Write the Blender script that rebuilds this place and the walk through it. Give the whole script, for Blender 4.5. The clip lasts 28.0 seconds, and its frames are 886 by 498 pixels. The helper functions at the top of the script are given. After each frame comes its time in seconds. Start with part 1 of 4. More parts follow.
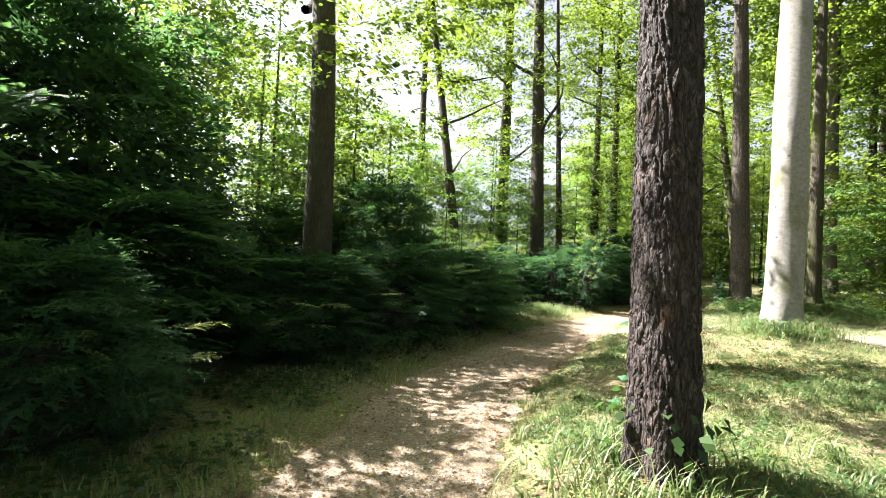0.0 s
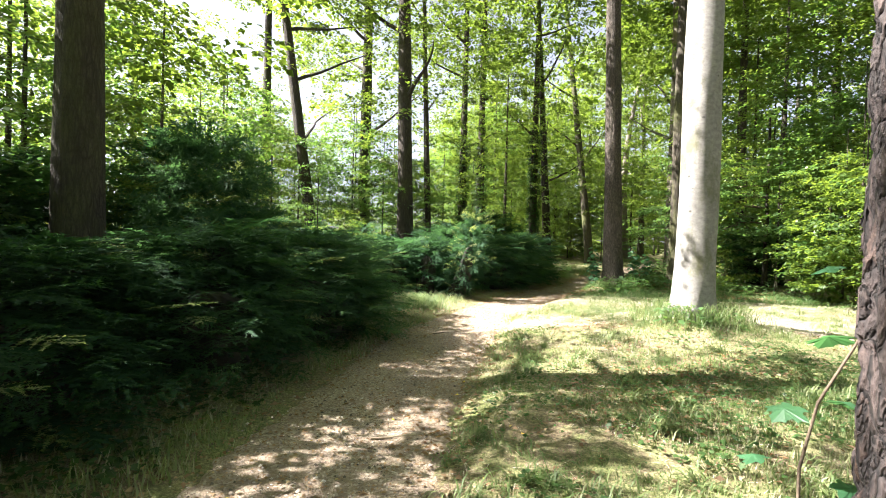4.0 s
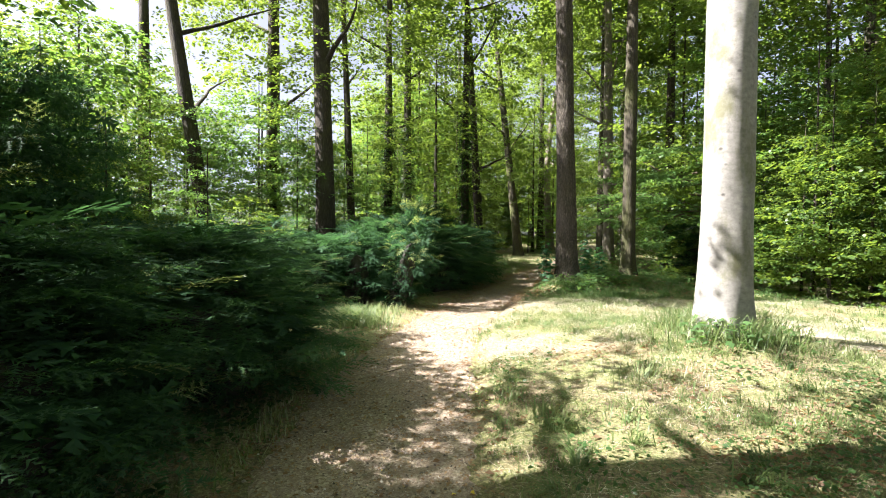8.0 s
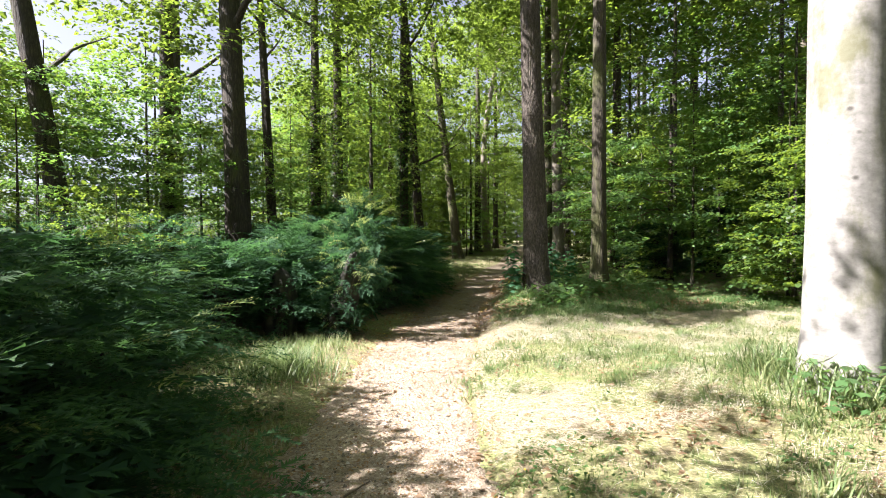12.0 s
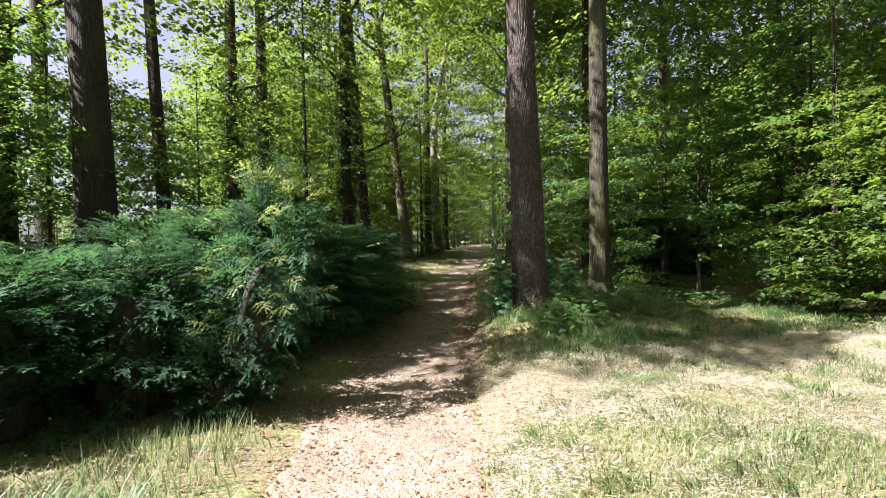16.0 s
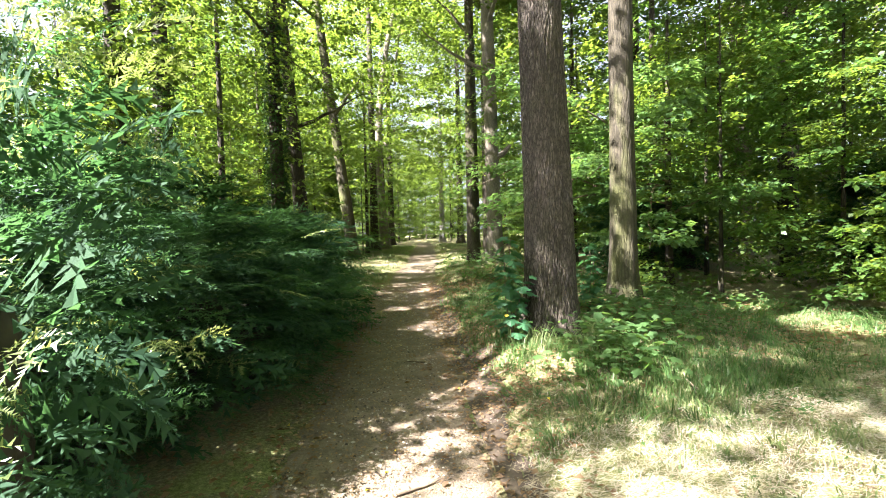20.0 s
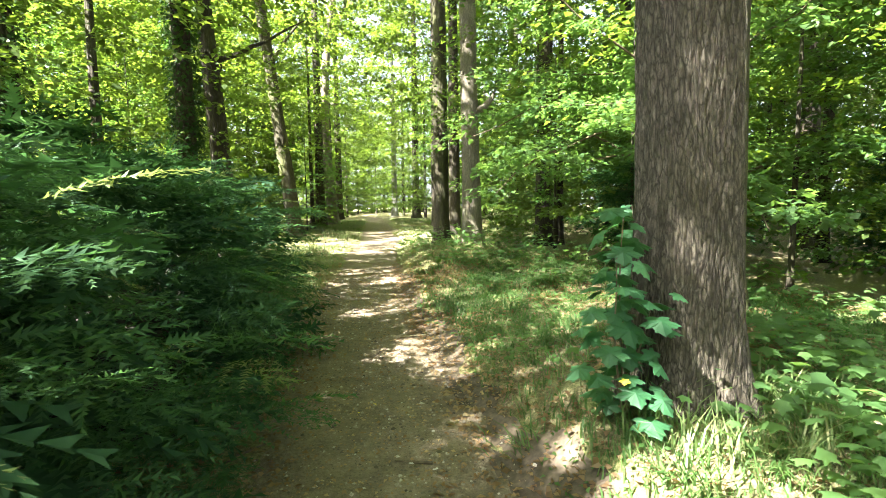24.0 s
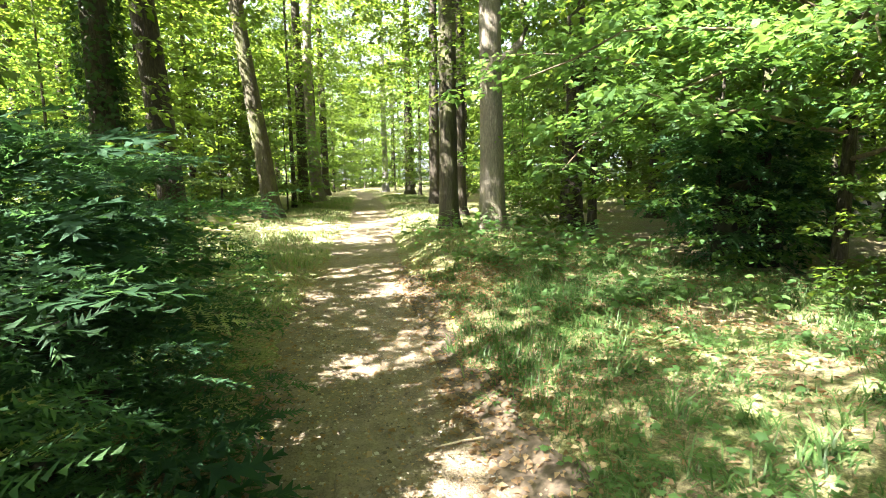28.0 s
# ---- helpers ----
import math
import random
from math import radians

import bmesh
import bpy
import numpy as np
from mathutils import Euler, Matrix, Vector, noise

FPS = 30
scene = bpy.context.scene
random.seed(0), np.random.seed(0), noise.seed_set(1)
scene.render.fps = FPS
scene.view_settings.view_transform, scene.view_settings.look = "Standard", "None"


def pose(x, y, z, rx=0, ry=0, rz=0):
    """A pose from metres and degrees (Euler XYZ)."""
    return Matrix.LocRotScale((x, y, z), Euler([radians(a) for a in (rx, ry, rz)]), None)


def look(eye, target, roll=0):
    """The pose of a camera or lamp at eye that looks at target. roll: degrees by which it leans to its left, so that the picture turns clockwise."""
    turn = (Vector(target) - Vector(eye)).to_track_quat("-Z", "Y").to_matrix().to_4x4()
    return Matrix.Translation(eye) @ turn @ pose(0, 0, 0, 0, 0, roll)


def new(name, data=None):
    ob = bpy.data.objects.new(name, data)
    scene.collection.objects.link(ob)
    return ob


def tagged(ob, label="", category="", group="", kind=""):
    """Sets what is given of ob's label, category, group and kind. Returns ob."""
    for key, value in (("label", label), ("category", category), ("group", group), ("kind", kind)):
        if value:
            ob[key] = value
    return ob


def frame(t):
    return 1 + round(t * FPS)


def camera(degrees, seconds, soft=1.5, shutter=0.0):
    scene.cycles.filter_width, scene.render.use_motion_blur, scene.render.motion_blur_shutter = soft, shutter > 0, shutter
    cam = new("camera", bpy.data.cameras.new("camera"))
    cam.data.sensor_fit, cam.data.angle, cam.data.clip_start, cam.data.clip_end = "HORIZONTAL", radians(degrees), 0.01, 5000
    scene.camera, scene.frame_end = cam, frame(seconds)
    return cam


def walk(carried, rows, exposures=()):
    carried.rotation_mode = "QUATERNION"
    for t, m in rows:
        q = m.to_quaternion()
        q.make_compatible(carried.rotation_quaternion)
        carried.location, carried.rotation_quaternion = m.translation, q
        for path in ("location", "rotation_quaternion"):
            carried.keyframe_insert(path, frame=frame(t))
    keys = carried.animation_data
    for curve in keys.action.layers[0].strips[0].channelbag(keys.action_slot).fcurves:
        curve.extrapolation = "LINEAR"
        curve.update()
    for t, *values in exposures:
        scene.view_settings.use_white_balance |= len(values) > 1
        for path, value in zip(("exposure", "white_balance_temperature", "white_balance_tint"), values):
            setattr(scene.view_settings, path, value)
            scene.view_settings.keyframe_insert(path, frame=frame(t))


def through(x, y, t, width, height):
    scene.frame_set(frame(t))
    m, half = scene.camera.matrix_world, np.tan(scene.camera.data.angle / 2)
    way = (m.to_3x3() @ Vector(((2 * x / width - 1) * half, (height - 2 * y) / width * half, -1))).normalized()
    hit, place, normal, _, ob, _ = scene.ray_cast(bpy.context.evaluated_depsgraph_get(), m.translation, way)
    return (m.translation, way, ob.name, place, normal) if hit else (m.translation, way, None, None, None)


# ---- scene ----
cam = camera(83.97, 28.0, soft=0.95, shutter=0.12)


def heading(x, y, z, yaw, pitch, roll):
    """A camera at (x, y, z): yaw to the left of +y, pitch up, roll, in degrees."""
    a, b = radians(yaw), radians(pitch)
    return look((x, y, z), (x - math.sin(a) * math.cos(b), y + math.cos(a) * math.cos(b), z + math.sin(b)), roll)


ROWS = [
    (0.0, 0.313, -3.155, 1.461, 28.00, 0.68, 2.43),
    (0.5, 0.139, -2.915, 1.453, 24.71, 0.87, 2.41),
    (1.0, -0.012, -2.664, 1.448, 20.83, 0.71, 2.31),
    (1.5, -0.147, -2.370, 1.457, 18.81, 0.19, 2.19),
    (2.0, -0.351, -2.130, 1.453, 17.16, -0.13, 2.22),
    (2.5, -0.500, -1.879, 1.448, 15.28, -0.66, 2.02),
    (4.5, -0.814, -0.735, 1.440, 10.53, -0.72, 1.47),
    (5.0, -0.955, -0.485, 1.481, 9.14, -0.73, 1.35),
    (5.5, -1.065, -0.193, 1.472, 7.32, -0.93, 1.12),
    (6.0, -1.189, 0.068, 1.490, 5.71, -1.11, 0.95),
    (6.5, -1.301, 0.346, 1.510, 4.33, -1.37, 0.83),
    (7.0, -1.372, 0.656, 1.495, 3.39, -1.42, 0.71),
    (7.5, -1.501, 0.936, 1.477, 2.59, -1.52, 0.64),
    (8.0, -1.595, 1.202, 1.494, 1.72, -1.45, 0.58),
    (8.5, -1.669, 1.498, 1.518, 0.64, -1.51, 0.40),
    (9.0, -1.775, 1.794, 1.509, -0.58, -1.45, 0.38),
    (9.5, -1.820, 2.091, 1.500, -1.83, -1.45, 0.33),
    (10.0, -1.858, 2.376, 1.534, -2.80, -1.43, 0.17),
    (10.5, -1.948, 2.669, 1.530, -3.87, -1.36, 0.16),
    (11.0, -2.005, 2.973, 1.512, -5.24, -1.30, 0.05),
    (11.5, -2.072, 3.264, 1.540, -6.08, -1.29, -0.05),
    (12.0, -2.109, 3.556, 1.554, -6.82, -1.24, -0.18),
    (12.5, -2.099, 3.890, 1.538, -7.71, -1.35, -0.36),
    (14.5, -2.056, 5.541, 1.551, -11.11, -1.39, -0.52),
    (15.0, -2.042, 5.900, 1.548, -11.80, -1.33, -0.66),
    (15.5, -2.013, 6.275, 1.578, -12.60, -1.26, -0.82),
    (16.0, -2.008, 6.639, 1.555, -13.35, -1.17, -0.89),
    (16.5, -1.932, 7.002, 1.517, -14.10, -1.12, -1.13),
    (17.0, -1.915, 7.345, 1.511, -15.01, -1.30, -1.15),
    (17.5, -1.932, 7.719, 1.511, -16.15, -1.42, -1.06),
    (18.0, -1.881, 8.097, 1.481, -17.02, -1.42, -1.13),
    (18.5, -1.862, 8.446, 1.446, -17.81, -1.45, -1.18),
    (19.0, -1.835, 8.785, 1.467, -18.60, -1.42, -1.23),
    (19.5, -1.779, 9.143, 1.487, -19.46, -1.62, -1.37),
    (20.0, -1.768, 9.510, 1.468, -20.25, -1.84, -1.37),
    (20.5, -1.736, 9.897, 1.444, -21.12, -2.11, -1.42),
    (21.0, -1.672, 10.324, 1.473, -21.99, -2.60, -1.58),
    (21.5, -1.609, 10.668, 1.482, -22.82, -3.22, -1.63),
    (22.0, -1.483, 11.062, 1.456, -23.72, -3.69, -1.53),
    (22.5, -1.398, 11.436, 1.429, -24.29, -4.08, -1.36),
    (24.5, -1.054, 12.781, 1.430, -26.90, -5.01, -0.65),
    (25.0, -0.942, 13.150, 1.461, -27.28, -5.03, -0.67),
    (25.5, -0.895, 13.482, 1.473, -27.44, -5.15, -0.52),
    (26.0, -0.752, 13.802, 1.465, -27.53, -5.66, -0.65),
    (26.5, -0.664, 14.100, 1.475, -27.31, -6.29, -0.64),
    (27.0, -0.593, 14.411, 1.503, -27.44, -6.76, -0.57),
    (27.5, -0.474, 14.742, 1.509, -27.55, -7.53, -0.59),
    (28.0, -0.413, 15.065, 1.508, -27.66, -7.91, -0.66),
]
EXPOSURES = [(0, 2.95, 6200, 18), (2, 3.15, 6200, 19), (8, 2.75, 6100, 19), (12, 2.6, 6000, 22), (14.5, 2.35, 5900, 26), (17, 2.55, 5950, 27), (20, 3.6, 6150, 20), (22, 4.0, 6350, 8), (25, 4.15, 6350, 10), (28, 4.25, 6400, 13)]
walk(cam, [(t, heading(*row)) for t, *row in ROWS], EXPOSURES)

# ---- light ----
SUN_AZ, SUN_EL = 264.0, 47.0      # compass heading of the sun, clockwise from +y; height
_a, _e = radians(SUN_AZ), radians(SUN_EL)
TO_SUN = Vector((math.sin(_a) * math.cos(_e), math.cos(_a) * math.cos(_e), math.sin(_e)))
sun = new("sun", bpy.data.lights.new("sun", "SUN"))
sun.data.energy, sun.data.angle, sun.data.color = 5.0, radians(0.53), (1.0, 0.94, 0.82)
sun.rotation_euler = TO_SUN.to_track_quat("Z", "Y").to_euler()
world = bpy.data.worlds.new("sky")
world.use_nodes = True
scene.world = world
_nt = world.node_tree
_sky = _nt.nodes.new("ShaderNodeTexSky")
_sky.sky_type, _sky.sun_disc = "NISHITA", False
_sky.sun_elevation, _sky.sun_rotation = radians(SUN_EL), radians(SUN_AZ)
_sky.dust_density, _sky.air_density = 3.0, 0.6
_pale = _nt.nodes.new("ShaderNodeHueSaturation")
_pale.inputs["Saturation"].default_value = 0.45
_nt.links.new(_sky.outputs[0], _pale.inputs["Color"])
_nt.links.new(_pale.outputs[0], _nt.nodes["Background"].inputs[0])
_nt.nodes["Background"].inputs[1].default_value = 0.05

# ---- materials ----


class Mat:
    """A small wrapper to write node materials."""

    def __init__(self, name):
        self.m = bpy.data.materials.new(name)
        self.m.use_nodes = True
        self.t = self.m.node_tree
        self.bsdf = self.t.nodes["Principled BSDF"]
        self.out = self.t.nodes["Material Output"]

    def n(self, kind, **sets):
        node = self.t.nodes.new(kind)
        for k, v in sets.items():
            if k in node.inputs:
                node.inputs[k].default_value = v
            else:
                node.inputs[k.replace("_", " ")].default_value = v
        return node

    def link(self, a, b):
        self.t.links.new(a, b)

    def coords(self, scale=(1, 1, 1), world_space=True):
        src = self.n("ShaderNodeNewGeometry").outputs["Position"] if world_space else self.n("ShaderNodeTexCoord").outputs["Object"]
        mp = self.n("ShaderNodeMapping")
        mp.inputs["Scale"].default_value = scale
        self.link(src, mp.inputs["Vector"])
        return mp.outputs[0]

    def noise(self, vec, scale, detail=4, rough=0.55):
        nd = self.n("ShaderNodeTexNoise", Scale=scale, Detail=detail, Roughness=rough)
        self.link(vec, nd.inputs["Vector"])
        return nd.outputs["Fac"]

    def ramp(self, fac, stops):
        nd = self.n("ShaderNodeValToRGB")
        while len(nd.color_ramp.elements) < len(stops):
            nd.color_ramp.elements.new(0.5)
        for el, (p, c) in zip(nd.color_ramp.elements, stops):
            el.position, el.color = p, (*c, 1)
        self.link(fac, nd.inputs[0])
        return nd.outputs[0]

    def mix(self, fac, a, b, mode="MIX"):
        nd = self.n("ShaderNodeMix")
        nd.data_type, nd.blend_type = "RGBA", mode
        if isinstance(fac, float):
            nd.inputs[0].default_value = fac
        else:
            self.link(fac, nd.inputs[0])
        for sock, v in ((nd.inputs[6], a), (nd.inputs[7], b)):
            if isinstance(v, tuple):
                sock.default_value = (*v, 1)
            else:
                self.link(v, sock)
        return nd.outputs[2]

    def bump(self, height, strength=0.4, dist=0.02):
        nd = self.n("ShaderNodeBump", Strength=strength, Distance=dist)
        self.link(height, nd.inputs["Height"])
        self.link(nd.outputs[0], self.bsdf.inputs["Normal"])

    def base(self, col, rough=0.85):
        if isinstance(col, tuple):
            self.bsdf.inputs["Base Color"].default_value = (*col, 1)
        else:
            self.link(col, self.bsdf.inputs["Base Color"])
        self.bsdf.inputs["Roughness"].default_value = rough


def leaf_material(name, stops, through, gloss=0.5, spread=0.35, clump=0.5, shine=0.5):
    """Leaves: coloured leaf by leaf, light passes through them."""
    k = Mat(name)
    geo, info = k.n("ShaderNodeNewGeometry"), k.n("ShaderNodeObjectInfo")
    big = k.noise(k.coords(), clump, 2)
    add = k.n("ShaderNodeMath")
    add.operation = "MULTIPLY_ADD"
    k.link(geo.outputs["Random Per Island"], add.inputs[0])
    add.inputs[1].default_value = spread
    k.link(big, add.inputs[2])
    add2 = k.n("ShaderNodeMath")
    add2.operation = "MULTIPLY_ADD"
    k.link(info.outputs["Random"], add2.inputs[0])
    add2.inputs[1].default_value = 0.25
    k.link(add.outputs[0], add2.inputs[2])
    sub = k.n("ShaderNodeMath")
    sub.operation = "SUBTRACT"
    k.link(add2.outputs[0], sub.inputs[0])
    sub.inputs[1].default_value = 0.3
    col = k.ramp(sub.outputs[0], stops)
    k.base(col, gloss)
    k.bsdf.inputs["Specular IOR Level"].default_value = shine
    tr = k.n("ShaderNodeBsdfTranslucent")
    warm = k.mix(0.75, col, through, "MIX")
    k.link(warm, tr.inputs["Color"])
    mx = k.n("ShaderNodeMixShader")
    mx.inputs[0].default_value = 0.5
    k.link(k.bsdf.outputs[0], mx.inputs[1])
    k.link(tr.outputs[0], mx.inputs[2])
    k.link(mx.outputs[0], k.out.inputs["Surface"])
    return k.m


M_LEAF = leaf_material("broad_leaf", [(0.1, (0.0222, 0.0543, 0.0112)), (0.45, (0.0444, 0.0904, 0.0176)), (0.75, (0.084, 0.141, 0.0255)), (1.0, (0.173, 0.198, 0.0399))], (0.235, 0.339, 0.0319))
M_MAPLE = leaf_material("maple_leaf", [(0.1, (0.03797, 0.0943, 0.03395)), (0.6, (0.07593, 0.1509, 0.05084)), (1.0, (0.1304, 0.2075, 0.06232))], (0.1952, 0.3395, 0.05658), 0.45)
M_LEAF_DARK = leaf_material("dark_broad_leaf", [(0.1, (0.0216, 0.0612, 0.0168)), (0.45, (0.043, 0.106, 0.0281)), (0.75, (0.086, 0.163, 0.0393)), (1.0, (0.172, 0.245, 0.0561))], (0.194, 0.347, 0.042))
M_SEEDLING = leaf_material("seedling_leaf", [(0.1, (0.02, 0.08, 0.036)), (0.6, (0.042, 0.135, 0.06)), (1.0, (0.08, 0.19, 0.08))], (0.08, 0.22, 0.055), 0.5)
M_YEW = leaf_material("yew_needle", [(0.1, (0.01726, 0.04526, 0.02624)), (0.5, (0.03684, 0.0904, 0.04459)), (0.8, (0.07884, 0.1631, 0.0628)), (1.0, (0.1726, 0.2827, 0.09162))], (0.09856, 0.2148, 0.05233), 0.65, 0.3, 3.2, 0.2)
# darker needle copy: puts shade into the colour of inner layers and young yews
M_YEWDARK = leaf_material("shaded_yew_needle", [(0.1, (0.01653, 0.04408, 0.02755)), (0.6, (0.03857, 0.09367, 0.04684)), (1.0, (0.08265, 0.1653, 0.06612))], (0.0551, 0.1377, 0.03306), 0.7, 0.3, 3.2, 0.15)
# paler needle copy: sunlight on the outer sprays put into the colour
M_YEWLIT = leaf_material("sunlit_yew_needle", [(0.1, (0.07, 0.12, 0.04)), (0.6, (0.18, 0.235, 0.08)), (1.0, (0.34, 0.37, 0.135))], (0.32, 0.39, 0.09), 0.4, 0.3, 3.2)
M_GRASS = leaf_material("grass_blade", [(0.1, (0.046, 0.094, 0.029)), (0.5, (0.112, 0.172, 0.056)), (0.8, (0.25, 0.262, 0.122)), (1.0, (0.47, 0.4, 0.31))], (0.225, 0.3, 0.105), 0.5, 0.55)
# greener and darker copy of M_GRASS: part of the shade is in the colour
M_SHADEGRASS = leaf_material("shaded_green_blade", [(0.1, (0.02388, 0.06698, 0.01768)), (0.5, (0.05559, 0.1249, 0.03315)), (0.8, (0.1114, 0.1878, 0.05525)), (1.0, (0.2865, 0.3034, 0.1658))], (0.119, 0.2321, 0.05525), 0.5, 0.55)
M_IVY = leaf_material("ivy_leaf", [(0.1, (0.012, 0.035, 0.01)), (0.6, (0.03, 0.07, 0.018)), (1.0, (0.06, 0.12, 0.025))], (0.06, 0.14, 0.02), 0.55)
M_CLOVER = leaf_material("clover_leaf", [(0.1, (0.03, 0.075, 0.022)), (0.6, (0.06, 0.125, 0.036)), (1.0, (0.11, 0.18, 0.05))], (0.1, 0.2, 0.035), 0.5)
M_STRAW = leaf_material("dry_grass", [(0.1, (0.293, 0.2481, 0.1736)), (0.5, (0.5187, 0.4621, 0.3613)), (1.0, (0.7012, 0.677, 0.6077))], (0.4512, 0.3947, 0.2166), 0.6, 0.6)
M_DEAD = leaf_material("dead_leaf", [(0.1, (0.085, 0.055, 0.032)), (0.5, (0.19, 0.13, 0.078)), (0.8, (0.31, 0.23, 0.14)), (1.0, (0.45, 0.36, 0.22))], (0.3, 0.16, 0.05), 0.7, 0.6)


def bark_material(name, dark, mid, light, stretch, moss=0.0, strength=0.6, cell=26.0):
    k = Mat(name)
    v = k.coords(stretch)
    warp = k.n("ShaderNodeTexNoise", Scale=6.0, Detail=3.0)
    k.link(v, warp.inputs["Vector"])
    wv = k.mix(0.06, v, warp.outputs["Color"])
    crack = k.n("ShaderNodeTexVoronoi", Scale=cell, Randomness=1.0)
    crack.feature = "DISTANCE_TO_EDGE"
    k.link(wv, crack.inputs["Vector"])
    ridge = k.ramp(crack.outputs["Distance"], [(0.0, (0.06, 0.06, 0.06)), (0.1, (0.65, 0.65, 0.65)), (0.3, (1, 1, 1))])
    fine, broad = k.noise(v, 30, 8, 0.7), k.noise(k.coords((1, 1, 0.5)), 1.4, 3)
    col = k.ramp(fine, [(0.3, dark), (0.5, mid), (0.72, light)])
    col = k.mix(ridge, dark, col)
    col = k.mix(k.ramp(broad, [(0.4, (0, 0, 0)), (0.75, (0.35, 0.35, 0.35))]), col, dark)
    if moss:
        m = k.ramp(k.noise(k.coords((1, 1, 0.35)), 2.3, 6), [(0.48, (0, 0, 0)), (0.7, (moss, moss, moss))])
        col = k.mix(m, col, (0.1, 0.115, 0.03))
    grain = k.noise(k.coords((1, 1, 0.4)), 80, 7, 0.75)
    col = k.mix(k.ramp(grain, [(0.36, (0.65, 0.65, 0.65)), (0.54, (0, 0, 0))]), col, dark)
    k.base(col, 0.9)
    k.bump(k.mix(0.5, k.mix(0.3, ridge, fine), grain), strength, 0.03)
    return k.m




def pine_material():
    """Deep upright plates, dark in the cracks, with rusty and grey flakes."""
    k = Mat("pine_bark")
    v = k.coords((1, 1, 0.34))
    warp = k.n("ShaderNodeTexNoise", Scale=14.0, Detail=4.0)
    k.link(v, warp.inputs["Vector"])
    wv = k.mix(0.13, v, warp.outputs["Color"])
    edge, cell = k.n("ShaderNodeTexVoronoi", Scale=27.0), k.n("ShaderNodeTexVoronoi", Scale=27.0)
    edge.feature = "DISTANCE_TO_EDGE"
    flake = k.n("ShaderNodeTexVoronoi", Scale=70.0)
    for node in (edge, cell, flake):
        k.link(wv, node.inputs["Vector"])
    plate = k.ramp(edge.outputs["Distance"], [(0.0, (0, 0, 0)), (0.09, (0.5, 0.5, 0.5)), (0.3, (1, 1, 1))])
    long, short = k.noise(k.coords((1, 1, 0.2)), 30, 8, 0.7), k.noise(k.coords((1, 1, 0.5)), 120, 7, 0.75)
    col = k.ramp(cell.outputs["Color"], [(0.15, (0.028, 0.018, 0.015)), (0.45, (0.055, 0.04, 0.036)), (0.7, (0.1, 0.084, 0.08)), (0.9, (0.095, 0.052, 0.034))])
    col = k.mix(k.ramp(flake.outputs["Color"], [(0.45, (0, 0, 0)), (0.8, (0.7, 0.7, 0.7))]), col, (0.085, 0.062, 0.052))
    col = k.mix(k.ramp(long, [(0.36, (0.8, 0.8, 0.8)), (0.54, (0, 0, 0))]), col, (0.02, 0.013, 0.01))
    col = k.mix(k.ramp(short, [(0.38, (0.6, 0.6, 0.6)), (0.55, (0, 0, 0))]), col, (0.025, 0.017, 0.014))
    col = k.mix(plate, (0.008, 0.006, 0.005), col)
    k.base(col, 0.85)
    k.bump(k.mix(0.35, plate, k.mix(0.5, long, short)), 1.0, 0.035)
    return k.m


M_PINE = pine_material()
M_OAK = bark_material("oak_bark", (0.03, 0.024, 0.018), (0.12, 0.1, 0.08), (0.27, 0.235, 0.195), (1, 1, 0.2), 0.12, 0.9, 46.0)
M_GREYBARK = bark_material("grey_bark", (0.1, 0.085, 0.065), (0.2, 0.175, 0.14), (0.32, 0.29, 0.24), (1, 1, 0.14), 0.3, 0.6, 50.0)
M_DARKBARK = bark_material("dark_bark", (0.018, 0.014, 0.01), (0.052, 0.042, 0.03), (0.11, 0.088, 0.062), (1, 1, 0.18), 0.4, 0.8, 24.0)
M_MOSSBARK = bark_material("mossy_bark", (0.026, 0.022, 0.013), (0.062, 0.053, 0.033), (0.11, 0.094, 0.062), (1, 1, 0.18), 0.8, 0.8, 24.0)


def beech_material():
    k = Mat("beech_bark")
    fine, blot, run = k.noise(k.coords((1, 1, 1.4)), 14, 7, 0.65), k.noise(k.coords((1, 1, 0.5)), 2.6, 6, 0.65), k.noise(k.coords((1, 1, 0.12)), 7, 5, 0.6)
    col = k.ramp(fine, [(0.3, (0.13, 0.125, 0.112)), (0.52, (0.2, 0.194, 0.178)), (0.75, (0.27, 0.262, 0.24))])
    col = k.mix(k.ramp(run, [(0.5, (0, 0, 0)), (0.75, (0.5, 0.5, 0.5))]), col, (0.1, 0.094, 0.075))
    col = k.mix(k.ramp(blot, [(0.52, (0, 0, 0)), (0.66, (0.75, 0.75, 0.75))]), col, (0.085, 0.086, 0.03))
    scar = k.n("ShaderNodeTexVoronoi", Scale=3.2, Randomness=1.0)
    k.link(k.coords((1, 1, 1.3)), scar.inputs["Vector"])
    col = k.mix(k.ramp(scar.outputs["Distance"], [(0.04, (0.85, 0.85, 0.85)), (0.1, (0, 0, 0))]), col, (0.04, 0.036, 0.03))
    k.base(col, 0.75)
    k.bump(fine, 0.18, 0.01)
    return k.m


M_BEECH = beech_material()


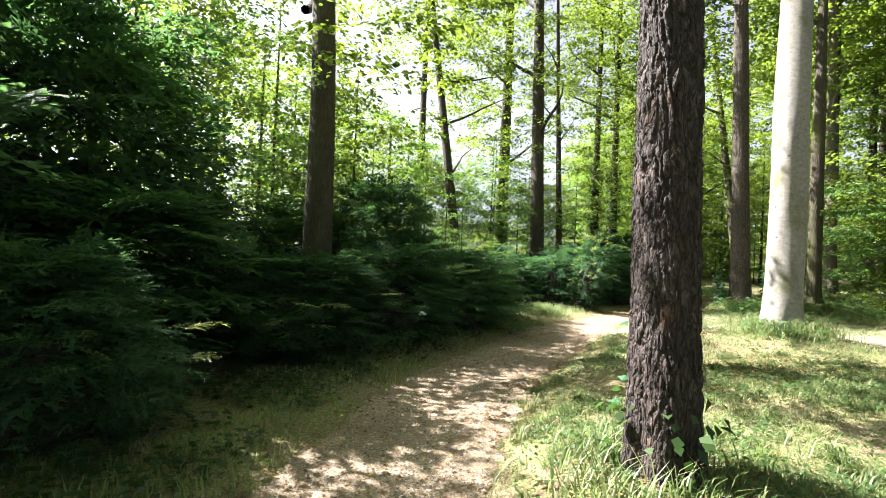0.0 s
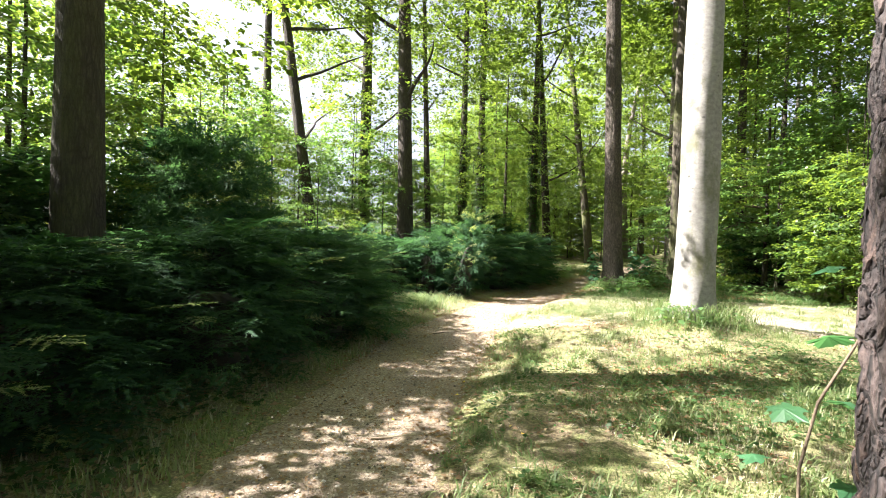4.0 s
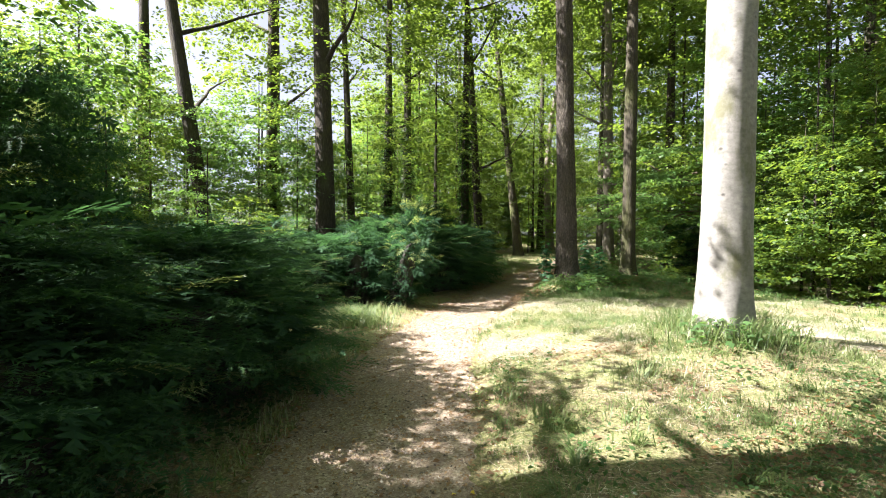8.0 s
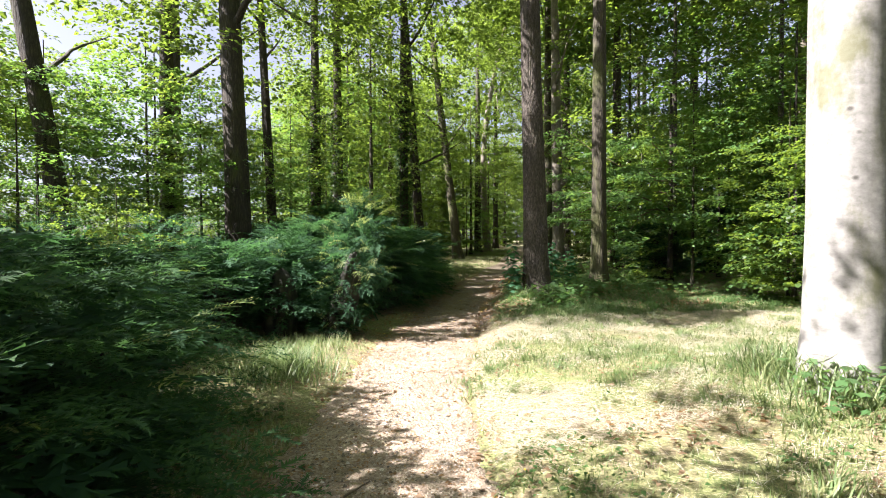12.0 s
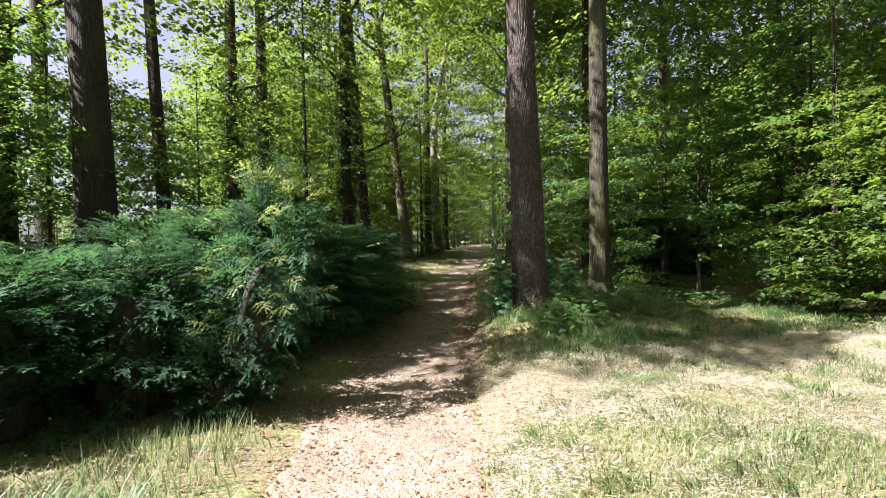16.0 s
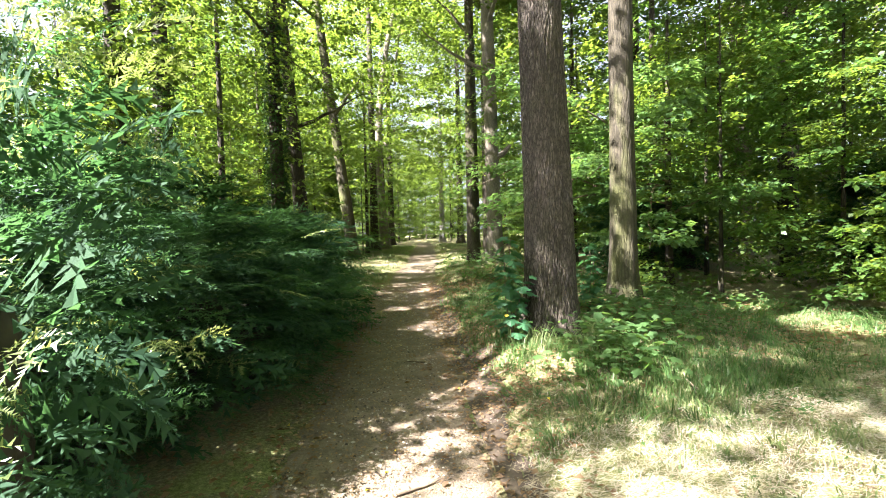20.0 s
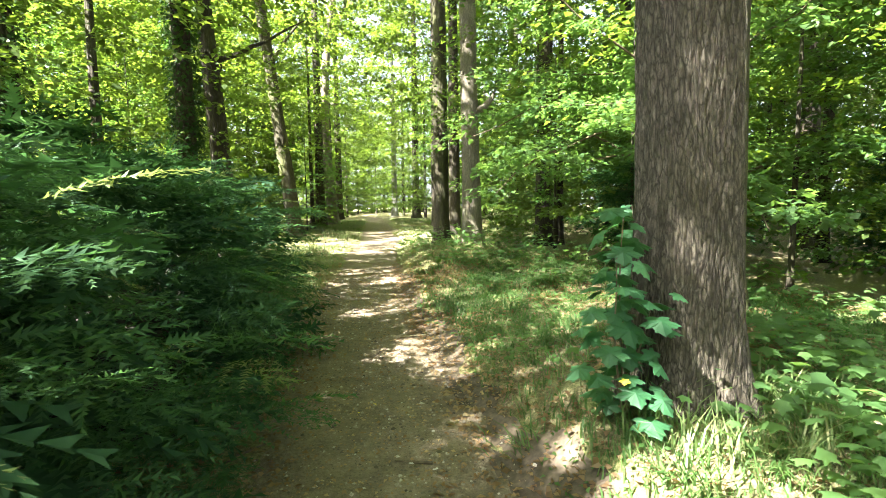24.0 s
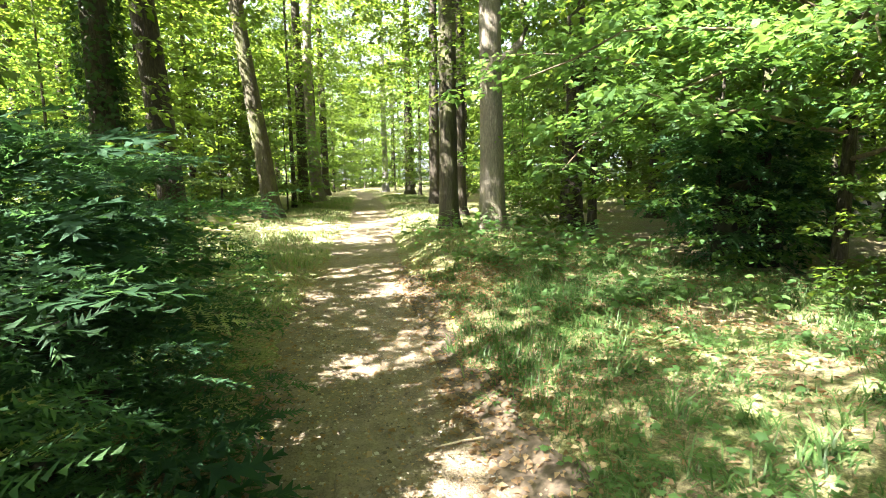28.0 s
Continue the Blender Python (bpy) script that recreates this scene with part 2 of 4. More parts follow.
def ground_material():
    k = Mat("forest_soil_and_turf")
    v = k.coords()
    patch, fine, mid = k.noise(v, 0.8, 5, 0.6), k.noise(v, 38, 8, 0.8), k.noise(v, 7, 5, 0.6)
    soil = k.ramp(fine, [(0.3, (0.05, 0.034, 0.02)), (0.48, (0.15, 0.11, 0.065)), (0.62, (0.33, 0.27, 0.16)), (0.75, (0.5, 0.44, 0.29))])
    turf = k.ramp(fine, [(0.3, (0.03, 0.05, 0.01)), (0.48, (0.12, 0.16, 0.04)), (0.62, (0.27, 0.29, 0.1)), (0.75, (0.5, 0.47, 0.27))])
    mask = k.mix(0.45, patch, mid)
    col = k.mix(k.ramp(mask, [(0.4, (0, 0, 0)), (0.6, (0.85, 0.85, 0.85))]), soil, turf)
    k.base(col, 0.95)
    k.bump(fine, 0.8, 0.03)
    return k.m


def gravel_material():
    k = Mat("trodden_gravel")
    v = k.coords()
    cells = k.n("ShaderNodeTexVoronoi", Scale=60.0, Randomness=1.0)
    k.link(v, cells.inputs["Vector"])
    fine, broad, mid = k.noise(v, 180, 3, 0.6), k.noise(v, 1.1, 4, 0.6), k.noise(v, 9, 5, 0.65)
    stone = k.ramp(cells.outputs["Color"], [(0.1, (0.12, 0.09, 0.062)), (0.5, (0.31, 0.25, 0.18)), (0.9, (0.55, 0.48, 0.38))])
    dust = k.ramp(fine, [(0.3, (0.14, 0.1, 0.066)), (0.5, (0.27, 0.205, 0.14)), (0.7, (0.4, 0.32, 0.225))])
    col = k.mix(k.ramp(mid, [(0.36, (0.1, 0.1, 0.1)), (0.62, (0.8, 0.8, 0.8))]), stone, dust)
    col = k.mix(k.ramp(broad, [(0.42, (0, 0, 0)), (0.68, (0.6, 0.6, 0.6))]), col, (0.13, 0.095, 0.062))
    split = k.n("ShaderNodeSeparateXYZ")
    k.link(v, split.inputs[0])
    reach = k.n("ShaderNodeMapRange")
    for socket, value in (("From Min", 8.0), ("From Max", 13.0), ("To Min", 0.0), ("To Max", 0.8)):
        reach.inputs[socket].default_value = value
    k.link(split.outputs[1], reach.inputs["Value"])
    silt, crumb = k.noise(v, 5, 8, 0.72), k.noise(v, 70, 6, 0.8)
    earth = k.ramp(silt, [(0.3, (0.085, 0.064, 0.042)), (0.5, (0.17, 0.132, 0.09)), (0.7, (0.28, 0.225, 0.155))])
    earth = k.mix(k.ramp(crumb, [(0.36, (0.75, 0.75, 0.75)), (0.5, (0, 0, 0))]), earth, (0.055, 0.038, 0.024))
    earth = k.mix(k.ramp(crumb, [(0.6, (0, 0, 0)), (0.72, (0.7, 0.7, 0.7))]), earth, (0.36, 0.3, 0.22))
    col = k.mix(reach.outputs[0], col, earth)
    k.base(col, 0.9)
    k.bump(k.mix(0.5, cells.outputs["Distance"], fine), 1.0, 0.02)
    return k.m


M_GROUND, M_GRAVEL = ground_material(), gravel_material()


def plain_material(name, a, b, scale, rough=0.8):
    k = Mat(name)
    f = k.noise(k.coords(), scale, 5, 0.6)
    col = k.ramp(f, [(0.3, a), (0.7, b)])
    k.base(col, rough)
    k.bump(f, 0.3, 0.01)
    return k.m


M_SOIL = plain_material("trodden_earth", (0.03, 0.022, 0.015), (0.115, 0.086, 0.06), 26)
M_TWIG = plain_material("twig_bark", (0.06, 0.045, 0.03), (0.16, 0.12, 0.08), 30)
M_PALETWIG = plain_material("dry_twig", (0.3, 0.24, 0.17), (0.5, 0.42, 0.3), 30)
# near-black for the solid blobs that read as shade inside the yews
M_SHADECORE = plain_material("yew_shade_core", (0.006, 0.008, 0.004), (0.03, 0.03, 0.014), 12)


def stone_material():
    k = Mat("pebble")
    tone = k.ramp(k.n("ShaderNodeNewGeometry").outputs["Random Per Island"], [(0.0, (0.05, 0.04, 0.03)), (0.45, (0.17, 0.14, 0.105)), (0.8, (0.36, 0.31, 0.25)), (1.0, (0.56, 0.52, 0.46))])
    f = k.noise(k.coords(), 160, 5, 0.6)
    k.base(k.mix(k.ramp(f, [(0.35, (0.5, 0.5, 0.5)), (0.6, (0, 0, 0))]), tone, (0.09, 0.07, 0.05)), 0.85)
    k.bump(f, 0.3, 0.004)
    return k.m


M_STONE = stone_material()
M_PETAL = plain_material("yellow_leaf", (0.6, 0.42, 0.03), (0.8, 0.62, 0.06), 20, 0.6)

# ---- the ground ----
PATH = [(-9, 1.5), (-6, 0.55), (-3.5, -0.3), (-1, -1.35), (1.2, -2.0), (3.5, -2.15), (7, -2.13), (9, -1.95), (11, -1.42), (12.3, -1.1), (13.5, -0.76),
        (15, -0.35), (17, 0.25), (19, 0.8), (22, 1.82), (25, 2.95), (30, 4.85), (36, 6.85), (50, 11.6), (62, 15.2), (75, 17.0), (130, 25)]
_py = np.arange(-9, 130, 0.25)
_px = np.interp(_py, *np.array(PATH, float).T)
_kern = np.exp(-np.linspace(-2, 2, 13) ** 2)
_px = np.convolve(np.pad(_px, 6, "edge"), _kern / _kern.sum(), "valid")
MOUNDS = [(1.53, 7.06, 0.26, 1.1), (1.3, 14.29, 0.22, 0.9), (3.28, 15.45, 0.28, 0.9), (4.9, 23.2, 0.3, 1.2), (0.13, 0.08, 0.08, 0.7), (-0.5, 24.7, 0.15, 1.0)]


def path_x(y):
    return np.interp(y, _py, _px)


def wave(x, y, s):
    return (np.sin(x * s + 1.3 * np.sin(y * s * 0.7)) + np.sin(y * s * 1.13 + 1.7 * np.sin(x * s * 0.6 + 1))) * 0.5


def gz(x, y):
    """Height of the ground."""
    x, y = np.asarray(x, float), np.asarray(y, float)
    d = x - path_x(y)
    edge = np.abs(d) - 0.75
    out = np.where(d > 0, 0.15, 0.07) * (1 - np.exp(-np.clip(edge, 0, None) / 0.35))
    rough = np.clip(edge / 0.5, 0, 1)
    z = out + rough * (0.02 * wave(x, y, 2.1) + 0.012 * wave(x + 3, y, 5.3)) + 0.012 * wave(x, y, 1.1)
    z = z - 0.02 * (1 - np.clip(np.abs(d) / 0.8, 0, 1) ** 2)
    far = np.clip((y - 16) / 30, 0, 1)
    z = z + 0.55 * far * far * (3 - 2 * far)
    for mx, my, h, s in MOUNDS:
        z = z + rough * h * np.exp(-((x - mx) ** 2 + (y - my) ** 2) / (2 * s * s))
    return z


def mesh_of(name, verts, faces, mat, smooth=False):
    """A mesh from arrays; all faces have the same number of corners."""
    verts, faces = np.asarray(verts, np.float32), np.asarray(faces, np.int32)
    me = bpy.data.meshes.new(name)
    k = faces.shape[1]
    me.vertices.add(len(verts))
    me.vertices.foreach_set("co", verts.ravel())
    me.loops.add(faces.size)
    me.loops.foreach_set("vertex_index", faces.ravel())
    me.polygons.add(len(faces))
    me.polygons.foreach_set("loop_start", np.arange(len(faces), dtype=np.int32) * k)
    if smooth:
        me.polygons.foreach_set("use_smooth", np.ones(len(faces), bool))
    me.materials.append(mat)
    me.update(calc_edges=True)
    return me


def grid(us, vs, fn, closed=False):
    """Vertices fn(u, v) and quads over two lists; closed: the second one runs round."""
    u, v = np.meshgrid(us, vs, indexing="ij")
    pts = np.stack(fn(u, v), -1).reshape(-1, 3)
    a, b = len(us), len(vs)
    i, j = np.meshgrid(np.arange(a - 1), np.arange(b if closed else b - 1), indexing="ij")
    j2 = (j + 1) % b
    return pts, np.stack([i * b + j, (i + 1) * b + j, (i + 1) * b + j2, i * b + j2], -1).reshape(-1, 4)


def child(name, me, parent, label=""):
    ob = new(name, me)
    ob.parent = parent
    return tagged(ob, label)


def thing(name, x, y, z, label, category, group="", turn=0.0, size=1.0):
    ob = new(name)
    ob.empty_display_size = 0.2
    ob.location, ob.rotation_euler, ob.scale = (x, y, z), (0, 0, turn), (size,) * 3
    return tagged(ob, label, category, group)


def steps(*parts):
    return np.concatenate([np.linspace(a, b, n, endpoint=False) for a, b, n in parts] + [[parts[-1][1]]])


_gx = steps((-900, -40, 12), (-40, -12, 28), (-12, -5, 28), (-5, 7, 80), (7, 14, 24), (14, 60, 40), (60, 900, 12))
_gy = steps((-900, -30, 12), (-30, -8, 22), (-8, 24, 190), (24, 40, 48), (40, 140, 50), (140, 900, 10))
_v, _f = grid(_gx, _gy, lambda x, y: (x, y, gz(x, y) - 0.012))
tagged(new("ground", mesh_of("ground", _v, _f[:, ::-1], M_GROUND, True)), "uneven forest floor of soil and thin turf", "ground", kind="structure")


def path_mesh():
    ys = steps((-9, 26, 700), (26, 80, 160))
    ss = np.linspace(-1, 1, 25)

    def fn(y, s):
        half = 0.74 + 0.035 * np.sin(y * 1.3 + s * 0.6) + 0.025 * np.sin(y * 4.9 + 2 * s) + 0.02 * np.sin(y * 13.1 + 4 * s) + 0.02 * np.sin(y * 31 + 5 * s)
        x = path_x(y) + s * half + 0.05 * np.sin(y * 0.9)
        crown = gz(x, y) + 0.004 + 0.006 * (1 - s ** 2) + 0.004 * wave(x, y, 7) + 0.003 * wave(x, y, 19)
        return x, y, crown - 0.03 * np.clip(np.abs(s) - 0.92, 0, 1) / 0.08

    return grid(ys, ss, fn)


_v, _f = path_mesh()
tagged(new("path", mesh_of("path", _v, _f[:, ::-1], M_GRAVEL, True)), "trodden gravel path with worn earth edges", "path", kind="structure")


def worn_edge():
    """Bare earth where the gravel runs out under the trees."""
    ys, ss = steps((11.2, 23, 260)), np.linspace(0, 1, 7)

    def fn(y, s):
        fade = np.clip((y - 11.2) / 1.2, 0, 1) * np.clip((23 - y) / 2, 0, 1)
        wide = 0.1 + fade * (0.24 + 0.1 * np.sin(y * 1.9) + 0.07 * np.sin(y * 5.3 + 1) + 0.04 * np.sin(y * 14))
        x = path_x(y) + 0.66 + s * wide
        return x, y, gz(x, y) + 0.006 - 0.03 * s ** 6

    return grid(ys, ss, fn)


_v, _f = worn_edge()
tagged(new("verge", mesh_of("verge", _v, _f[:, ::-1], M_SOIL, True)), "bare brown earth along the gravel path", "ground", kind="structure")

# ---- leaves, sprays, trunks ----


def unit(v):
    return v / np.maximum(np.linalg.norm(v, axis=-1, keepdims=True), 1e-6)


def leaves(base, way, up, length, width, fold=0.12):
    """Folded pointed leaves as quads."""
    side = unit(np.cross(way, up))
    up = np.cross(side, way)
    length, width = np.broadcast_to(length, len(base))[:, None], np.broadcast_to(width, len(base))[:, None]
    mid = base + way * length * 0.45 + up * length * fold
    v = np.stack([base, mid + side * width * 0.5, base + way * length - up * length * fold * 0.5, mid - side * width * 0.5], 1)
    return v.reshape(-1, 3), np.arange(4 * len(base)).reshape(-1, 4)


def sprays(org, way, reach, count, leaf, rng, flat=0.3, aspect=0.78):
    """Flat layered twigs full of leaves: one for each row of org and way."""
    n = len(org)
    level = unit(way * [1, 1, 0.0] + 1e-4)
    across = np.stack([-level[:, 1], level[:, 0], 0 * level[:, 0]], -1)
    k = n * count
    idx = np.repeat(np.arange(n), count)
    s = rng.beta(1.6, 1.1, k)
    lat = rng.uniform(-1, 1, k) * 0.42 * (1 - 0.75 * s ** 2) * np.clip(s * 4, 0.25, 1)
    r = np.broadcast_to(reach, n)[idx]
    droop = -0.22 * (s ** 2) * r + rng.normal(0, 0.035, k) * r - 0.12 * np.abs(lat) * r
    base = org[idx] + way[idx] * (s * r)[:, None] + across[idx] * (lat * r)[:, None] + np.stack([0 * droop, 0 * droop, droop], -1)
    d = unit(way[idx] * [1, 1, 0.3] * 0.6 + across[idx] * np.sign(lat)[:, None] * 0.7 + rng.normal(0, 0.3, (k, 3)) + [0, 0, -0.25])
    up = unit(np.array([0, 0, 1.0]) + rng.normal(0, flat, (k, 3)))
    size = leaf * rng.uniform(0.65, 1.25, k)
    return leaves(base, d, up, size, size * aspect)


def join(pieces):
    vs, fs, at = [], [], 0
    for v, f in pieces:
        vs.append(v)
        fs.append(f + at)
        at += len(v)
    return np.concatenate(vs), np.concatenate(fs)


def tube(points, radii, seg=8):
    """A round stick along points."""
    p, r = np.asarray(points, float), np.asarray(radii, float)
    t = unit(np.gradient(p, axis=0))
    ref = np.where(np.abs(t[:, 2:3]) > 0.9, [[1.0, 0, 0]], [[0, 0, 1.0]])
    a = unit(np.cross(t, ref))
    b = np.cross(t, a)
    ang = np.linspace(0, 2 * math.pi, seg, endpoint=False)
    ring = p[:, None] + r[:, None, None] * (a[:, None] * np.cos(ang)[None, :, None] + b[:, None] * np.sin(ang)[None, :, None])
    i, j = np.meshgrid(np.arange(len(p) - 1), np.arange(seg), indexing="ij")
    j2 = (j + 1) % seg
    return ring.reshape(-1, 3), np.stack([i * seg + j, i * seg + j2, (i + 1) * seg + j2, (i + 1) * seg + j], -1).reshape(-1, 4)


def trunk_mesh(name, r0, height, mat, kind="ridged", lean=(0, 0), bend=(0, 0), flare=0.35, seg=36, fine=4.0, rings=40, seed=0.0, top=0.35):
    """A tapered trunk with its bark relief; lean: metres of drift at the top; bend: sideways bow."""
    zs = steps((-0.25, fine, rings), (fine, height, 24))
    ang = np.linspace(0, 2 * math.pi, seg, endpoint=False)

    def fn(z, a):
        f = np.clip(z / height, 0, 1)
        r = r0 * (1 - (1 - top) * f) + r0 * flare * np.exp(-np.clip(z, -0.3, None) / 0.28)
        lobes = 0.16 * np.exp(-np.clip(z, 0, None) / 0.4) * np.sin(a * 5 + seed) + 0.035 * np.sin(2 * a + z * 0.8 + seed) + 0.02 * np.sin(3 * a - z * 1.7)
        r = r * (1 + lobes)
        if kind == "ridged":
            turns = max(6, int(2 * math.pi * r0 / 0.034))
            w = a * turns + 1.6 * np.sin(z * 3.1 + 3 * a + seed) + 1.3 * np.sin(z * 7.3 - 5 * a) + 0.9 * np.sin(z * 12.7 + 11 * a) + 0.5 * np.sin(z * 5 + 23 * a)
            slant = 30 * z + 1.2 * np.sin(z * 4.3 + 7 * a) + 0.8 * np.sin(z * 11 - 9 * a + seed)
            deep = 0.02 if seg > 100 else 0.006
            net = np.maximum(np.abs(np.sin((w + slant) * 0.5)), np.abs(np.sin((w - slant) * 0.5)))
            r = r + deep * net ** 2.2 - deep * 0.7 + 0.003 * np.sin(z * 17 + 5 * np.sin(a * 5))
        elif kind == "smooth":
            r = r + 0.0015 * np.sin(z * 6 + 4 * np.sin(a * 2)) + 0.004 * np.sin(a * 5 + z * 1.3) + 0.003 * np.sin(a * 3 - z * 2.1)
        x = lean[0] * f + bend[0] * np.sin(f * math.pi) + r * np.cos(a)
        y = lean[1] * f + bend[1] * np.sin(f * math.pi) + r * np.sin(a)
        return x, y, z

    v, f = grid(zs, ang, fn, True)
    if kind == "plates":
        c = np.stack([lean[0] * v[:, 2] / height, lean[1] * v[:, 2] / height, v[:, 2]], -1)
        out = unit((v - c) * [1, 1, 0])
        for i, (p, o) in enumerate(zip(v, out)):
            if p[2] < fine:
                s = Vector((o[0] * r0 * 24, o[1] * r0 * 24, p[2] * 5.6))
                s += Vector((0.9 * noise.noise(s * 0.9), 0.9 * noise.noise(s * 0.9 + Vector((5, 0, 0))), 1.3 * noise.noise(s * 0.6 + Vector((0, 7, 0)))))
                d1, c1 = noise.voronoi(s)
                d2, c2 = noise.voronoi(Vector((s.x * 2.3, s.y * 2.3, s.z * 3.1)))
                plate = noise.noise(c1[0] * 7.3) * min(1.0, (d1[1] - d1[0]) * 3)
                v[i] += o * (0.014 * plate + 0.008 * noise.noise(c2[0] * 5.1) + 0.014 * min(1.0, (d1[1] - d1[0]) * 4) + 0.005 * noise.noise(Vector((s.x * 3, s.y * 3, s.z))) - 0.008)
    return mesh_of(name, v, f[:, ::-1], mat, True)


def limb_line(start, way, length, rng, n=8, lift=0.15):
    p, d, out = np.array(start, float), unit(np.array(way, float)), []
    for i in range(n):
        out.append(p.copy())
        p = p + d * length / (n - 1)
        d = unit(d + rng.normal(0, 0.13, 3) + [0, 0, lift * 0.3])
    return np.array(out)


def crown_mesh(name, z0, z1, radius, count, per, leaf, seed, mat=M_LEAF, reach=1.3, squash=0.75, hole=0.25, lobes=6, lean=(0, 0)):
    """Leafy sprays round a trunk, thick in some directions and open in others."""
    rng = np.random.default_rng(seed)
    az = rng.uniform(0, 2 * math.pi, lobes * 3)
    hz = rng.uniform(0, 1, lobes * 3)
    pick = rng.integers(0, lobes * 3, count)
    a = az[pick] + rng.normal(0, 0.42, count)
    h = np.clip(hz[pick] + rng.normal(0, 0.1, count), 0, 1)
    env = np.sin(np.clip(0.12 + 0.83 * h, 0, 1) * math.pi) ** squash
    rad = radius * env * (hole + (1 - hole) * np.sqrt(rng.uniform(0, 1, count)))
    z = z0 + (z1 - z0) * h
    org = np.stack([rad * np.cos(a) + lean[0] * h, rad * np.sin(a) + lean[1] * h, z], -1)
    a2 = a + rng.normal(0, 0.7, count)
    way = unit(np.stack([np.cos(a2), np.sin(a2), rng.uniform(-0.15, 0.35, count)], -1))
    v, f = sprays(org, way, reach * rng.uniform(0.6, 1.2, count), per, leaf, rng)
    return mesh_of(name, v, f, mat)


def limbs_into(parent, r0, z0, z1, radius, count, seed, mat, lean=(0, 0), height=16.0):
    rng = np.random.default_rng(seed)
    for i in range(count):
        z = z0 + (z1 - z0) * (i + rng.uniform(0, 0.8)) / count
        a = rng.uniform(0, 2 * math.pi)
        f = z / height
        line = limb_line((lean[0] * f, lean[1] * f, z), (math.cos(a), math.sin(a), rng.uniform(0.25, 0.9)), radius * rng.uniform(0.7, 1.1), rng)
        v, q = tube(line, np.linspace(r0 * 0.32, r0 * 0.05, len(line)), 7)
        child("limb", mesh_of("limb", v, q[:, ::-1], mat, True), parent)


def tree(name, x, y, r0, height, mat, label, crown=None, bark="ridged", limbs=5, z0=5.0, radius=3.0, lean=(0, 0), seed=1, **kw):
    ob = thing(name, x, y, float(gz(x, y)) - 0.03, label, "tree", turn=0)
    child("trunk", trunk_mesh("trunk", r0, height, mat, bark, lean=lean, seed=seed, **kw), ob)
    if limbs:
        limbs_into(ob, r0, z0, height * 0.9, radius, limbs, seed, mat, lean, height)
    if crown:
        child("crown", crown, ob)
    return ob


# ---- tall trees along the path ----
CROWN_A = crown_mesh("crown", 4.5, 15, 3.8, 130, 62, 0.125, 11, lobes=7, reach=1.6)
CROWN_B = crown_mesh("crown", 3.5, 14, 3.4, 135, 62, 0.12, 12, lobes=7, reach=1.5)
CROWN_C = crown_mesh("crown", 3.0, 13, 2.8, 95, 58, 0.11, 13, lobes=6, reach=1.4)
CROWN_SIDE = crown_mesh("crown", 3.6, 14, 2.7, 150, 60, 0.115, 15, lobes=7, reach=1.3, lean=(-0.4, 0.8))
# crowns mostly out of view, shaped and leaned to cast shade, block sky
CROWN_THIN = crown_mesh("crown", 8.2, 13, 2.0, 190, 60, 0.115, 16, lobes=8, reach=1.1, lean=(-1.0, -1.3))
CROWN_HIGH = crown_mesh("crown", 7.5, 17, 3.6, 95, 38, 0.2, 14, lobes=6, reach=1.6)
CROWN_TALL = crown_mesh("crown", 11.5, 19.5, 3.9, 260, 40, 0.22, 19, lobes=12, reach=1.7, hole=0.1)
CROWN_CANOPY = crown_mesh("crown", 10.5, 20, 5.6, 380, 40, 0.22, 18, lobes=14, reach=1.8, hole=0.1)

tree("pine_tree", 0.13, 0.08, 0.2, 16, M_PINE, "tall pine with flaky dark plated bark beside the path", CROWN_CANOPY, "plates", 0, flare=0.1, seg=200, rings=420, fine=4.0, lean=(-0.25, 0.0), seed=3)
tree("beech_tree", 1.53, 7.06, 0.295, 18, M_BEECH, "smooth pale grey beech trunk standing in tall grass", CROWN_CANOPY, "smooth", 4, z0=8, radius=3, flare=0.22, seg=48, lean=(0.15, 0.1), seed=5)
tree("oak_tree", 1.3, 14.29, 0.27, 18, M_OAK, "straight trunk with furrowed grey-brown bark beside the path", CROWN_TALL, "ridged", 4, z0=8, radius=3, flare=0.3, seg=220, rings=250, fine=4.5, lean=(-0.45, 0.1), seed=2)
tree("oak_tree", 3.28, 15.45, 0.2, 17, M_MOSSBARK, "mossy trunk behind the larger furrowed one", CROWN_TALL, "ridged", 4, z0=7, radius=3, seg=64, seed=4)
tree("lime_tree", -5.75, 3.5, 0.265, 16, M_DARKBARK, "dark mossy trunk rising out of the yew shrubs", CROWN_SIDE, "ridged", 5, radius=3, lean=(-1.5, 0), bend=(0.5, 0), seed=6, flare=0.2, seg=64)
tree("oak_tree", -5.27, 14.98, 0.29, 18, M_DARKBARK, "straight dark brown trunk above the yew hedge", crown_mesh("crown", 4.6, 15, 2.8, 190, 62, 0.115, 17, lobes=9, reach=1.4, lean=(0, -1.2)), "ridged", 5, radius=3, lean=(-0.5, 0), seed=7)
tree("ash_tree", -7.86, 17.52, 0.21, 17, M_DARKBARK, "slim dark trunk among thin foliage", CROWN_C, "ridged", 5, radius=3, lean=(0.1, 0), seed=8)
tree("ash_tree", -7.46, 12.99, 0.19, 16, M_DARKBARK, "leaning slim trunk with bare side limbs", CROWN_THIN, "ridged", 6, z0=3, radius=3, lean=(-2.6, 0.2), seed=9)
tree("ash_tree", -5.11, 17.73, 0.14, 14, M_DARKBARK, "thin dark trunk among thin foliage", CROWN_B, "ridged", 4, radius=2.4, lean=(-0.6, 0), seed=10)
